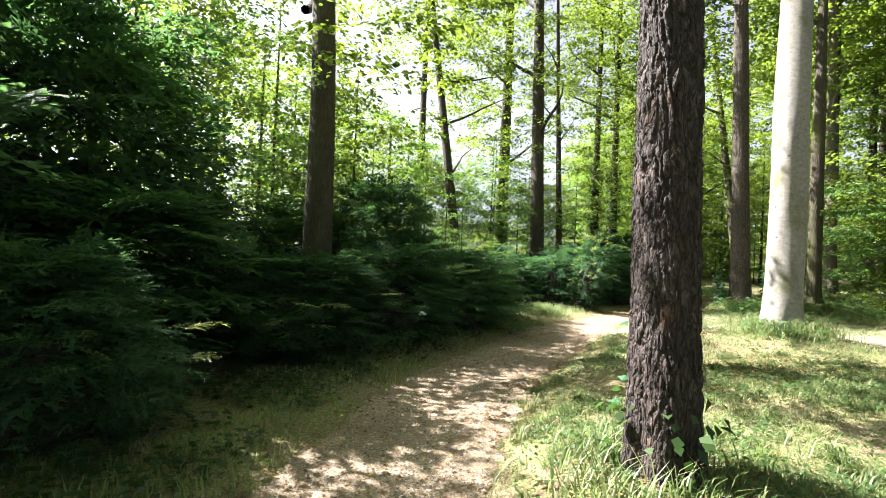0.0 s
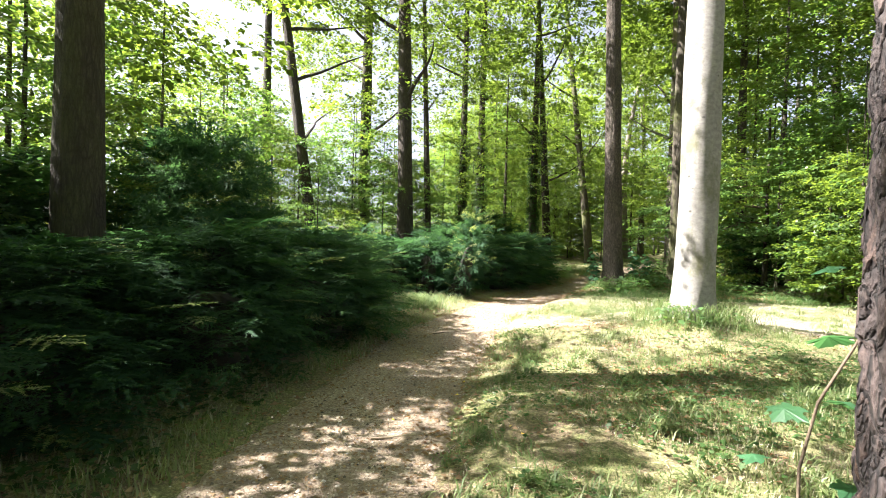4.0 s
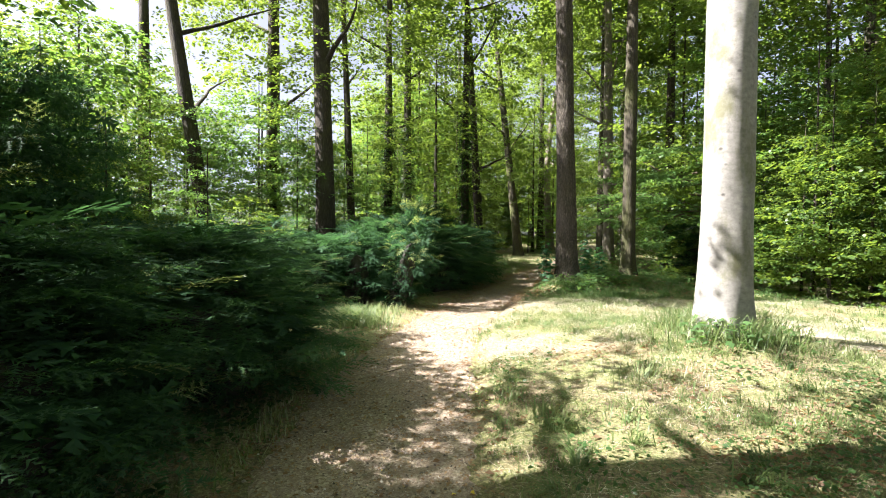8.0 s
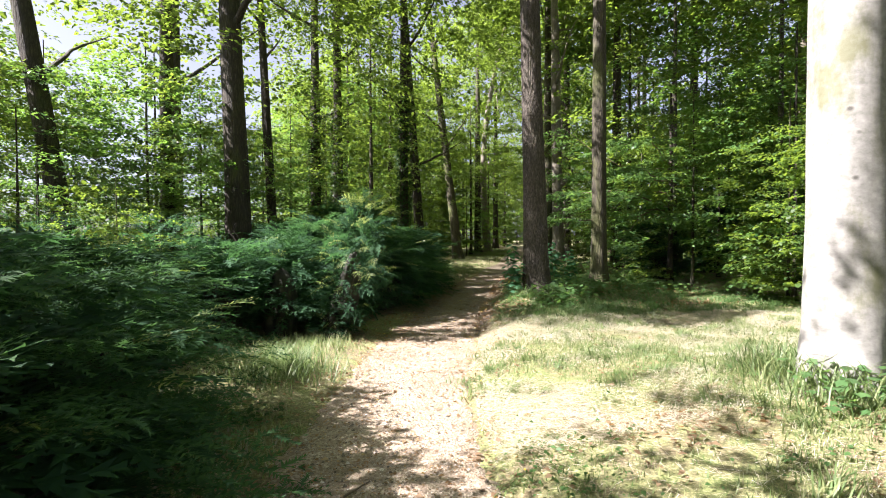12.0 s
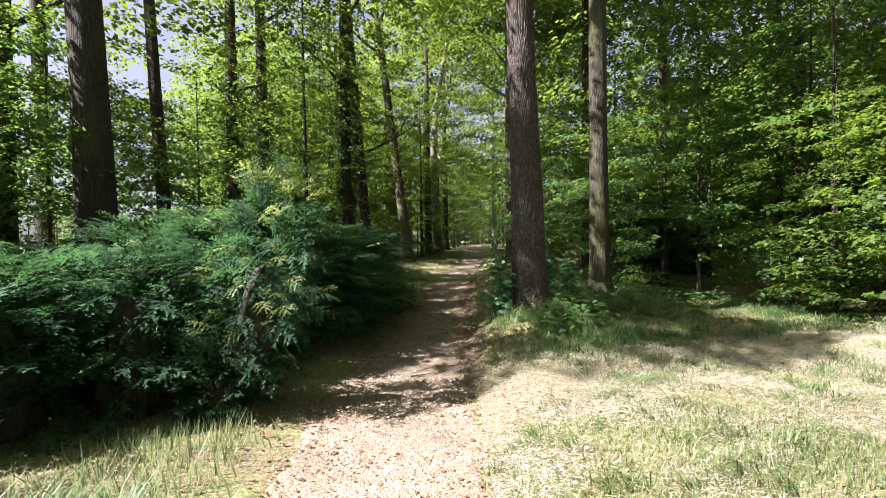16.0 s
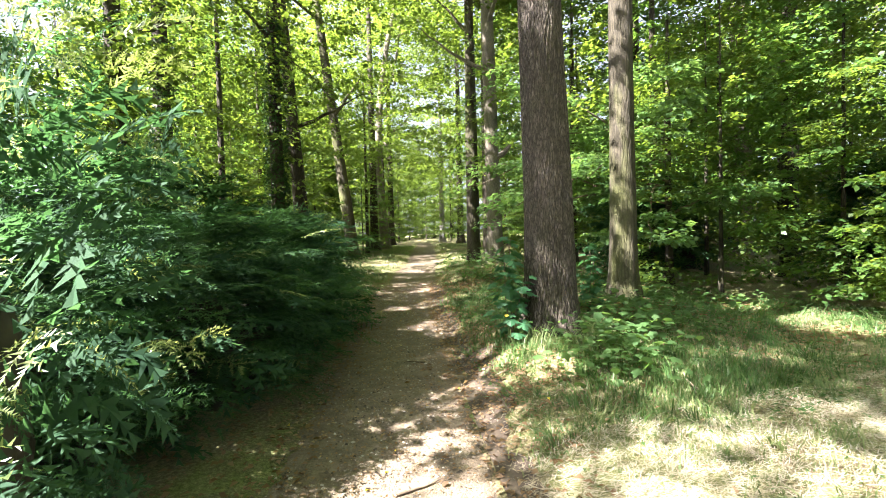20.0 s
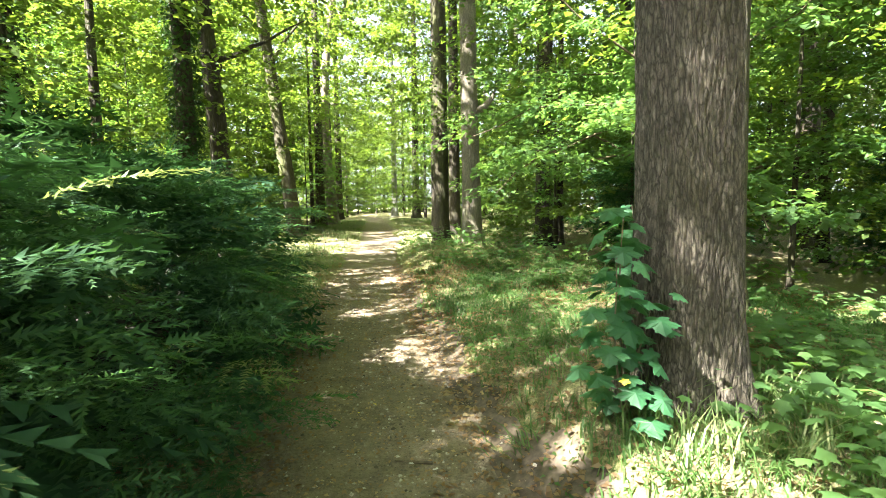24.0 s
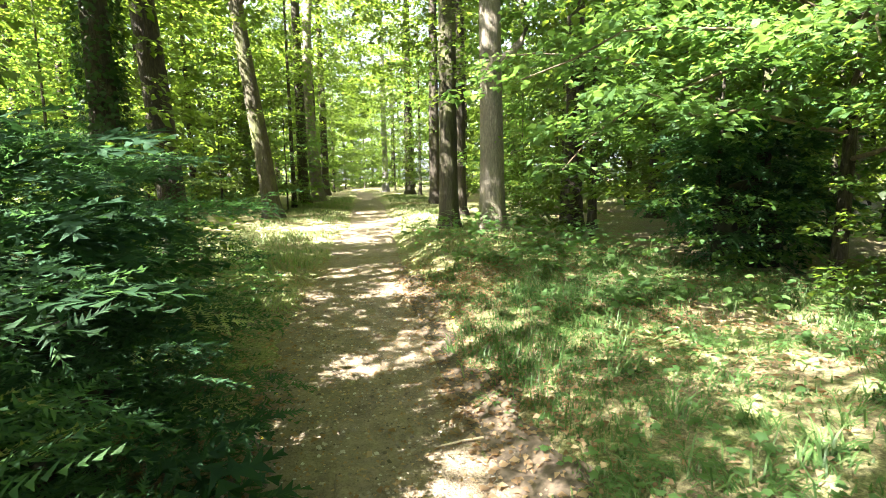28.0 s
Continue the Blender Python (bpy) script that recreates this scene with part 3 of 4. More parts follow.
tree("oak_tree", -3.84, 22.71, 0.22, 16, M_DARKBARK, "dark trunk half hidden by leaves", CROWN_B, "ridged", 5, radius=3, seed=11)
tree("maple_tree", -0.51, 24.66, 0.22, 16, M_DARKBARK, "slightly leaning dark trunk on the verge of the gravel path", CROWN_CANOPY, "ridged", 6, z0=4, radius=3, lean=(-1.0, 0), seed=12)
tree("ash_tree", 2.2, 32.0, 0.28, 17, M_MOSSBARK, "grey-green trunk leaning over the grass verge", CROWN_B, "ridged", 5, radius=3, lean=(-2.0, 0), seed=13)
tree("ash_tree", 5.63, 39.98, 0.3, 17, M_GREYBARK, "curved grey-brown trunk at the path", CROWN_A, "ridged", 5, radius=3, lean=(1.4, 0), bend=(-0.9, 0), seed=14)
tree("ash_tree", 14.18, 52.84, 0.27, 16, M_BEECH, "slim pale trunk at the far bend of the path", CROWN_A, "smooth", 4, radius=3, seed=15)
grey = tree("beech_tree", 5.14, 23.47, 0.25, 18, M_GREYBARK, "grey trunk with a stub of a broken limb", CROWN_B, "ridged", 5, radius=3, lean=(-0.3, 0), seed=16)
v, f = tube([(0.05, -0.1, 3.3), (0.2, -0.3, 3.42), (0.34, -0.42, 3.62), (0.42, -0.5, 3.86)], [0.1, 0.085, 0.06, 0.045], 9)
child("limb_stub", mesh_of("limb_stub", v, f[:, ::-1], M_GREYBARK, True), grey, "broken stub of a limb")
tree("oak_tree", 5.6, 26.2, 0.25, 17, M_MOSSBARK, "mossy yellow-green trunk beside the path", CROWN_B, "ridged", 5, radius=3, seed=17)
tree("beech_tree", 17.67, 24.89, 0.36, 18, M_GREYBARK, "pale trunk deep among dark foliage", CROWN_B, "ridged", 4, radius=3, seed=18)
tree("beech_tree", 23.46, 25.03, 0.38, 18, M_GREYBARK, "pale trunk deep among dark foliage", CROWN_B, "ridged", 4, radius=3, seed=19)

# ---- young trees and the wood behind ----
UNDER = [crown_mesh("crown", 0.4, 5.5, 2.0, 180, 46, 0.095, 21 + i, reach=1.0, lobes=8, squash=0.5, mat=M_LEAF_DARK if i == 1 else M_LEAF) for i in range(3)]
MID = [crown_mesh("crown", 1.0, 10.5, 3.0, 235, 40, 0.135, 31 + i, reach=1.5, lobes=9, squash=0.4, mat=M_LEAF_DARK if i == 1 else M_LEAF) for i in range(3)]
FAR = [crown_mesh("crown", 0.3, 15, 4.4, 120, 26, 0.42, 41 + i, reach=2.4, lobes=10, squash=0.3) for i in range(2)]
THIN = trunk_mesh("trunk", 0.05, 6.5, M_DARKBARK, "smooth", seg=8, rings=8, fine=3, top=0.2)
SLIM = trunk_mesh("trunk", 0.11, 11, M_DARKBARK, "smooth", seg=10, rings=10, fine=5, top=0.25)
STOUT = trunk_mesh("trunk", 0.24, 17, M_DARKBARK, "smooth", seg=12, rings=10, fine=5, top=0.4)


def wood(name, label, group, trunk, crowns, places):
    for i, (x, y, s) in enumerate(places):
        ob = thing(name, x, y, float(gz(x, y)) - 0.05, label, "tree", group, turn=i * 2.39996, size=s)
        child("trunk", trunk, ob)
        child("crown", crowns[1 if len(crowns) == 3 and x > 5 and y < 34 and i % 2 else i % len(crowns)], ob)


def strewn(n, box, gap, seed, ok):
    rng, got = np.random.default_rng(seed), []
    for _ in range(n * 60):
        x, y = rng.uniform(box[0], box[1]), rng.uniform(box[2], box[3])
        if ok(x, y) and all((x - a) ** 2 + (y - b) ** 2 > gap * gap for a, b, _ in got):
            got.append((x, y, rng.uniform(0.8, 1.2)))
            if len(got) == n:
                break
    return got


def off_path(x, y, d):
    return abs(x - float(path_x(y))) > d


wood("young_tree", "slender young broadleaved tree in full leaf", "young trees on the wood's edge", THIN, UNDER,
     [(6.9, 13.6, 0.7), (7.6, 14.2, 1.0), (6.6, 16.6, 0.9), (9.2, 16.0, 1.1), (6.8, 19.8, 0.8), (9.5, 19.5, 1.1), (7.6, 23.2, 0.9), (11, 13.5, 1.1), (-6.2, 21, 0.9), (-2.6, 27, 0.8), (-4.6, 25.5, 1.0), (9.6, 26.5, 0.9), (11.5, 31, 0.9), (3.2, 35, 0.7), (1.0, 37, 0.9), (11, 37.5, 0.8),
      (-7.8, 7.0, 0.95), (-9.2, 5.6, 1.15), (-5.5, 10.3, 0.36), (-6.8, 10.9, 0.42), (-9.6, 13.8, 0.9), (-10.6, 11.6, 0.9), (-10.5, 17, 1.0), (-6.6, 16.4, 0.8), (-10.5, 4.5, 0.9), (-11.5, 9, 0.9), (-9.5, 1.8, 0.8), (-7.0, 18.9, 0.9),
      (-13, 16, 0.55), (-14.5, 20, 0.6), (-12.4, 21.5, 0.55), (-15, 25, 0.65), (-12, 26.5, 0.6), (-16.5, 30, 0.7), (-12.5, 31.5, 0.65), (-10, 24, 0.55), (-17, 21, 0.6), (-9.5, 29, 0.6)])
wood("forest_tree", "broadleaved forest tree in full leaf", "trees of the wood", SLIM, MID,
     strewn(26, (6, 30, 13, 42), 2.7, 3, lambda x, y: x - float(path_x(y)) > 5.2 and x + y > 21) + strewn(15, (-12, 4, 20, 44), 2.6, 4, lambda x, y: float(path_x(y)) - x > (4.4 if y < 23 else 7.0) and x > -0.2 * y))
wood("tall_forest_tree", "tall forest tree deep in the wood", "distant trees of the wood", STOUT, FAR,
     strewn(26, (10, 52, 26, 80), 4.2, 5, lambda x, y: x - float(path_x(y)) > 7) + strewn(16, (-26, 18, 36, 85), 5.0, 6, lambda x, y: float(path_x(y)) - x > 5 and x > -0.2 * y) + strewn(3, (-44, -30, 14, 40), 5.0, 9, lambda x, y: True)
     # the last six stand unseen behind the start, added to close off light
     + strewn(8, (8, 30, 80, 100), 4.0, 8, lambda x, y: True) + strewn(6, (-14, 16, -22, -9), 4.0, 12, lambda x, y: off_path(x, y, 3)))

tree("oak_tree", -1.3, 23.5, 0.2, 16, M_DARKBARK, "dark trunk thickly grown with ivy", CROWN_B, "ridged", 4, radius=3, seed=21)
tree("oak_tree", -4.5, 21.5, 0.2, 16, M_DARKBARK, "dark trunk behind the yew hedge", CROWN_B, "ridged", 4, radius=3, seed=22)

# trees added to shade the first bend from its sunny side, two unseen
for x, y, s in ((-11.2, 2.6, 0.8), (-9.8, -4.2, 1.0), (-7.8, -4.2, 0.95)):
    ob = thing("lime_tree", x, y, float(gz(x, y)) - 0.05, "tall dark-trunked tree added behind the yew shrubs for shade", "tree", "trees behind the yew shrubs", turn=x * 3 + y, size=s)
    child("trunk", STOUT, ob)
    child("crown", CROWN_B, ob)

wood("young_tree", "young tree with sunlit leaves at the lawn's edge", "young trees on the wood's edge", THIN, [UNDER[0], UNDER[2]], [(7.5, 12.3, 0.75), (8.7, 12.7, 0.95), (9.4, 11.4, 0.85), (8.4, 7.6, 0.75)])

wood("young_tree", "young tree in dark full leaf behind the hedge", "young trees on the wood's edge", THIN, [UNDER[1]], [(-6.1, 17.4, 0.8), (-7.4, 15.4, 0.95), (-8.6, 18.6, 1.1), (-5.2, 20.6, 0.9), (-8.4, 13.4, 0.8)])
SUNNY = crown_mesh("crown", 0.2, 4.4, 1.7, 190, 36, 0.13, 24, reach=0.9, lobes=9, squash=0.5, mat=M_LEAF)
wood("young_maple", "young maple with large sunlit leaves at the lawn's edge", "young maples at the lawn's edge", THIN, [SUNNY], [(6.75, 12.5, 0.75), (7.7, 11.3, 0.85)])

wood("leafy_shrub", "fresh green broadleaved shrub behind the yews", "shrubs behind the yews", THIN, [UNDER[0], UNDER[2]], [(-5.6, 6.7, 0.44), (-6.7, 7.4, 0.5), (-5.1, 8.0, 0.4), (-6.4, 5.6, 0.45)])

# low spreading boughs of a young maple, all towards the light over the path
maple = thing("young_maple", 6.9, 18.2, float(gz(6.9, 18.2)) - 0.05, "young maple with low spreading leafy boughs", "tree")
child("trunk", trunk_mesh("trunk", 0.09, 6, M_DARKBARK, "smooth", seg=14, rings=20, fine=3), maple)
_rng = np.random.default_rng(72)
_org, _way = [], []
for i in range(11):
    a, z = math.radians(150 + 8.5 * i + _rng.normal(0, 4)), 1.5 + 0.26 * i + _rng.uniform(-0.2, 0.2) if i % 2 else 3.6 - 0.2 * i
    line = limb_line((0, 0, z), (math.cos(a), math.sin(a), 0.16), _rng.uniform(3.5, 4.9), _rng, 10, -0.12)
    v, q = tube(line, np.linspace(0.032, 0.006, 10), 7)
    child("bough", mesh_of("bough", v, q[:, ::-1], M_TWIG, True), maple)
    for j in range(17):
        f = _rng.uniform(0.2, 1) * 9
        p = line[int(f)] + (line[min(9, int(f) + 1)] - line[int(f)]) * (f % 1)
        b2 = a + (1 if j % 2 else -1) * _rng.uniform(0.3, 1.1)
        _org.append(p)
        _way.append((math.cos(b2), math.sin(b2), _rng.uniform(-0.1, 0.2)))
v, f = sprays(np.array(_org), unit(np.array(_way)), 0.95 * _rng.uniform(0.6, 1.2, len(_org)), 60, 0.1, _rng, 0.28, 0.85)
child("crown", mesh_of("crown", v, f, M_MAPLE), maple)

wood("forest_tree", "broadleaved forest tree in full leaf", "trees of the wood", SLIM, MID, [(-11, 13.2, 0.62), (-12.6, 15.6, 0.7), (-13.4, 18.4, 0.75), (-12.2, 6.2, 0.8), (-10.6, 6.4, 0.65), (-13.6, 3, 0.9), (-13, 10, 0.75), (-8.2, 1.6, 0.7), (9.5, 9.8, 0.8), (11.8, 12, 0.9), (13.2, 8, 0.9), (12.4, 4.6, 0.9), (15, 10.8, 1.0), (10.6, 6.6, 0.75), (15.5, 5, 1.0)])

# high canopy, partly added to shade the bend; trees closing the far path
wood("tall_forest_tree", "tall forest tree with a high crown", "high trees of the wood", STOUT, [CROWN_HIGH, CROWN_A, CROWN_CANOPY, CROWN_CANOPY],
     [(-9.5, 22.3, 1.0), (-11.5, 16.5, 0.9), (8.2, 24.5, 1.0), (7.8, 29.5, 1.0), (9.4, 34.5, 1.0), (4.6, 38.5, 1.05), (12.2, 43.5, 1.1), (8.2, 48.5, 1.1), (13.5, 20, 1.0), (14, 15.2, 0.95), (16.2, 18.6, 1.0), (12.6, 25.6, 1.0), (11.6, 9.4, 0.9), (16, 12.6, 1.0)])
wood("forest_tree", "broadleaved tree leaning over the far path", "trees along the far path", SLIM, [CROWN_B, MID[0], MID[2]],
     [(float(path_x(y)) + d, y, s) for y, d, s in ((33, 3.4, 0.9), (36, -3.2, 0.9), (41, 3.2, 0.9), (44, -3.0, 0.9), (48, 3.0, 0.95), (51, -3.0, 0.9), (55, 2.8, 0.9), (58, -2.6, 0.9), (62, 2.4, 0.9), (66, -2.2, 0.9), (70, 2.0, 0.9), (73, -1.8, 0.8), (77, 0.8, 0.9), (79, -2.5, 1.0), (81, 3.5, 1.0))])

# ---- yew shrubs ----


def fan(seed, twigs=7, pairs=8, needle=0.092, width=0.036, main=15):
    """One flat drooping spray of unit length: a twig with side twigs, needles on both sides of each."""
    rng = np.random.default_rng(seed)
    lines = [((0.0, 0.0), math.pi / 2, 1.0, main)]
    for j in range(twigs):
        s = 0.1 + 0.7 * j / (twigs - 1)
        lines.append(((0.0, s), math.pi / 2 + (1 if j % 2 else -1) * rng.uniform(0.7, 0.95), (0.52 - 0.34 * s) * rng.uniform(0.85, 1.2), pairs))
    tris = []
    for (x0, y0), a, length, n in lines:
        for s in np.linspace(0.1, 1, n):
            px, py = x0 + math.cos(a) * length * s, y0 + math.sin(a) * length * s
            size = needle * (1 - 0.45 * s) * rng.uniform(0.8, 1.15)
            for sg in (1, -1):
                b = a + sg * (1.05 - 0.55 * s) + rng.normal(0, 0.12)
                hx, hy = math.cos(a) * width / 2, math.sin(a) * width / 2
                tris.append([(px - hx, py - hy, 0), (px + hx, py + hy, 0), (px + math.cos(b) * size, py + math.sin(b) * size, rng.normal(0.01, 0.02))])
    t = np.array(tris)
    t[..., 2] -= 0.3 * t[..., 1] ** 2 + 0.35 * t[..., 0] ** 2
    return t


FANS = [fan(500 + i) for i in range(3)]
COARSE = [fan(510 + i, 5, 4, 0.17, 0.1, 8) for i in range(2)]


def lay_fans(org, way, size, rng, tilt=0.3, fans=FANS):
    """Sprays at org that point along way, with their faces up."""
    side = unit(np.cross(way, unit(np.array([0, 0, 1.0]) + rng.normal(0, tilt, (len(org), 3)))))
    up = np.cross(side, way)
    out = []
    for i, t in enumerate(fans):
        m = np.arange(i, len(org), len(fans))
        p = t.reshape(-1, 3)
        flip = np.where(rng.uniform(0, 1, len(m)) < 0.5, 1.0, -1.0)[:, None, None]
        v = side[m][:, None] * (p[None, :, :1] * flip) + way[m][:, None] * p[None, :, 1:2] + up[m][:, None] * p[None, :, 2:]
        out.append((org[m][:, None] + v * size[m][:, None, None]).reshape(-1, 3))
    v = np.concatenate(out)
    return v, np.arange(len(v)).reshape(-1, 3)


def yew_foliage(name, count, seed, size=0.36, mat=M_YEW, wide=1.0, tall=1.7, rough=0.1, deep=(0.5, 0.86), lift=0.15, fans=FANS):
    """Layered flat sprays over an uneven dome."""
    rng = np.random.default_rng(seed)
    shape = np.random.default_rng(seed % 10)
    ph = shape.uniform(0, 6.28, 3)
    a = rng.uniform(0, 2 * math.pi, count)
    h = rng.uniform(0.03, 1, count) ** 0.85
    h = np.clip(np.where(rng.uniform(0, 1, count) < 0.7, (np.floor(h * 7 + 0.8 * np.sin(2 * a + ph[0])) + 0.5 + rng.normal(0, 0.13, count)) / 7, h), 0.02, 1)
    prof = np.where(h < 0.35, 0.84 + 0.46 * h, np.sqrt(np.clip(1 - ((h - 0.35) / 0.7) ** 2, 0.02, 1)))
    bumps = 1 + 0.15 * np.sin(3 * a + 5 * h + ph[0]) + 0.12 * np.sin(7 * a - 6 * h + ph[1]) + 0.07 * np.sin(13 * a + 17 * h + ph[2]) + rough * rng.normal(0, 1, count)
    radius = wide * prof * bumps
    out = np.stack([np.cos(a), np.sin(a), 0 * a], -1)
    org = out * (radius * rng.uniform(*deep, count))[:, None] + np.stack([0 * a, 0 * a, tall * (0.04 + 0.9 * h * (0.92 + 0.08 * bumps))], -1)
    a2 = a + rng.normal(0, 0.55, count)
    way = unit(np.stack([np.cos(a2), np.sin(a2), lift + 1.0 * np.clip(h - 0.55, 0, 1) + rng.normal(0, 0.16, count)], -1))
    v, f = lay_fans(org, way, size * rng.uniform(0.6, 1.3, count), rng, 0.3, fans)
    return mesh_of(name, v, f, mat)


def yew_core(seed, wide=0.4, tall=0.95, mat=M_SHADECORE):
    """A solid near-black blob for the shade inside a shrub, uneven like its outside."""
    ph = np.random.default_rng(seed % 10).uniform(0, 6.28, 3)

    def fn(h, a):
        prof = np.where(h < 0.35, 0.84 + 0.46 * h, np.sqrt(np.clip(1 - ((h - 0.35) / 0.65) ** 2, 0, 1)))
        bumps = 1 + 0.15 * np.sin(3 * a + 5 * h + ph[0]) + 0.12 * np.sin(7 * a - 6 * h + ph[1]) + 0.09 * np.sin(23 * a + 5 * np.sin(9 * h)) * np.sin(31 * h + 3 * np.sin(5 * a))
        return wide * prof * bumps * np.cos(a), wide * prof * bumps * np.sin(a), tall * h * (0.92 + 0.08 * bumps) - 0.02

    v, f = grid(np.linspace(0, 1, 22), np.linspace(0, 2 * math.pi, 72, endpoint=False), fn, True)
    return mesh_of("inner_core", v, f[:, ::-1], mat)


YEWS, INNER, LIT_SPRAYS = [], [], []
for i in range(3):
    YEWS.append(yew_foliage("foliage", 640, 50 + i, 0.34, deep=(0.5, 0.88)))
    YEWS.append(yew_foliage("foliage", 300, 50 + i, 0.5, deep=(0.45, 0.86), fans=COARSE))
    LIT_SPRAYS.append(yew_foliage("fresh_growth", 22, 190 + i, 0.27, M_YEWLIT, deep=(0.82, 1.0), lift=0.25))
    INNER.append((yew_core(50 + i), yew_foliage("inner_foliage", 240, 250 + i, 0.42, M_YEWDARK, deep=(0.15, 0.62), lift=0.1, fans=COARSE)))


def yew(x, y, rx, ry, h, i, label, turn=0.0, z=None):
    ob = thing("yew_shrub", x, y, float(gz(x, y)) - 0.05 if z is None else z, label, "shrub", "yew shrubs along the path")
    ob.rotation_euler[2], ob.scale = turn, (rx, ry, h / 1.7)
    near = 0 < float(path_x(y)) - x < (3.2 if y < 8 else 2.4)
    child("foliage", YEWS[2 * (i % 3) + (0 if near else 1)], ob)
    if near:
        child("fresh_growth", LIT_SPRAYS[i % 3], ob, "outer sprays coloured pale as if sunlit")
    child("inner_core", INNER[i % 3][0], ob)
    child("inner_foliage", INNER[i % 3][1], ob)
    return ob


DARK = "dense dark green yew shrub at the edge of the path"
for i, (x, y, rx, ry, h) in enumerate([
        (-3.75, -1.5, 0.9, 0.9, 1.4), (-5.2, -2.6, 1.5, 1.5, 3.0), (-5.3, -0.2, 1.4, 1.5, 1.9), (-4.75, 1.9, 1.4, 1.3, 1.35), (-4.25, 3.6, 1.25, 1.3, 1.5), (-4.0, 5.5, 1.1, 1.3, 1.5), (-4.4, 7.2, 1.2, 1.0, 1.5),
        (-7.6, 0.5, 1.8, 2.0, 4.6), (-7.6, 3.4, 1.5, 1.6, 2.3), (-9.0, 6.5, 1.6, 1.8, 2.2), (-7.0, 9.4, 1.3, 1.4, 1.6), (-8.6, -2.6, 1.8, 1.8, 3.4),
        (-4.7, 12.9, 1.3, 1.1, 1.5), (-3.2, 13.0, 1.0, 1.0, 1.9), (-2.25, 14.4, 1.1, 1.1, 1.65), (-1.72, 16.0, 1.1, 1.15, 1.7), (-1.25, 17.7, 1.05, 1.15, 1.8), (-1.25, 19.3, 1.0, 1.0, 1.65),
        (-4.4, 15.6, 1.4, 1.4, 1.7), (-3.8, 18.0, 1.4, 1.4, 1.9), (-6.2, 13.6, 1.2, 1.2, 1.3), (-3.2, 20.2, 1.3, 1.3, 2.6), (-5.6, 19.5, 1.5, 1.5, 2.0),
        (-5.2, 5.0, 0.95, 0.95, 2.8), (-6.7, 6.3, 1.1, 1.1, 3.0), (-6.6, -0.6, 1.4, 1.4, 4.6), (-6.9, -3.4, 1.5, 1.5, 4.8)]):
    yew(x, y, rx, ry, h, i, DARK, turn=i * 1.7)

for i, (x, y, rx, ry, h) in enumerate([(7.2, 19.6, 1.1, 1.1, 2.4), (9.8, 13.8, 1.2, 1.2, 2.3), (11.5, 16.5, 1.3, 1.3, 2.8), (10.5, 21.5, 1.2, 1.2, 2.6)]):
    yew(x, y, rx, ry, h, i, "dark shaded yew among the young trees", turn=i * 2.1)

# young yews on the sunny end of the second hedge; sunlit sprays painted paler
YOUNG = [yew_foliage("foliage", (120, 170)[i], 80 + i, 0.36, M_YEWDARK, 0.75, 2.0, 0.2, (0.4, 0.92), 0.3) for i in range(2)]
SHOOTS = yew_foliage("fresh_growth", 95, 280, 0.38, M_YEWLIT, 0.78, 2.05, 0.16, (0.6, 0.98), 0.3)
YOUNG_INNER = yew_foliage("inner_foliage", 130, 82, 0.5, M_YEWDARK, 0.62, 1.7, fans=COARSE)
# dark blob again, painted shade in the young yews
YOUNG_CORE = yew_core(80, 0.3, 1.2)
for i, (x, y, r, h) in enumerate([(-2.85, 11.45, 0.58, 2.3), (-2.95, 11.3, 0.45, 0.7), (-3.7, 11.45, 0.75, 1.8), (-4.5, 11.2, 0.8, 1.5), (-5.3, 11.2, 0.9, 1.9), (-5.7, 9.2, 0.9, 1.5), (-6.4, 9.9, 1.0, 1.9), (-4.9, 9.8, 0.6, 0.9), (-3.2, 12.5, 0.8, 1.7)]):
    ob = thing("young_yew", x, y, float(gz(x, y)) - 0.05, "slender young yew with feathery shoots coloured pale as if sunlit" if i == 0 else "low young yew with feathery green needles", "shrub", "young yews at the hedge's end", turn=i * 1.3)
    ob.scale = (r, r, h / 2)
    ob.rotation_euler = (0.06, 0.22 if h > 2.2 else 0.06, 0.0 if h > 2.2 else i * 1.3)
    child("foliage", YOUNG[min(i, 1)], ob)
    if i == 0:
        child("fresh_growth", SHOOTS, ob, "feathery shoots coloured pale as if sunlit")
    child("inner_foliage", YOUNG_INNER, ob, "inner needles, coloured darker for shade")
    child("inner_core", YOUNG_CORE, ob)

# ---- grass, litter, pebbles ----


def blades(n, box, low, high, seed, keep, width=0.0075):
    rng = np.random.default_rng(seed)
    x, y = rng.uniform(box[0], box[1], n), rng.uniform(box[2], box[3], n)
    ok = keep(x, y, rng)
    x, y = x[ok], y[ok]
    k = len(x)
    a = rng.uniform(0, 2 * math.pi, k)
    ln = rng.uniform(low, high, k) * (0.7 + 0.5 * wave(x, y, 1.9))
    base = np.stack([x, y, gz(x, y) - 0.015], -1)
    lean = rng.uniform(0.1, 0.8, k)
    tip = base + np.stack([np.cos(a) * lean * ln, np.sin(a) * lean * ln, ln], -1)
    side = np.stack([-np.sin(a), np.cos(a), 0 * a], -1) * (width * rng.uniform(0.6, 1.3, k))[:, None]
    v = np.stack([base - side, base + side, tip], 1).reshape(-1, 3)
    return v, np.arange(3 * k).reshape(-1, 3)


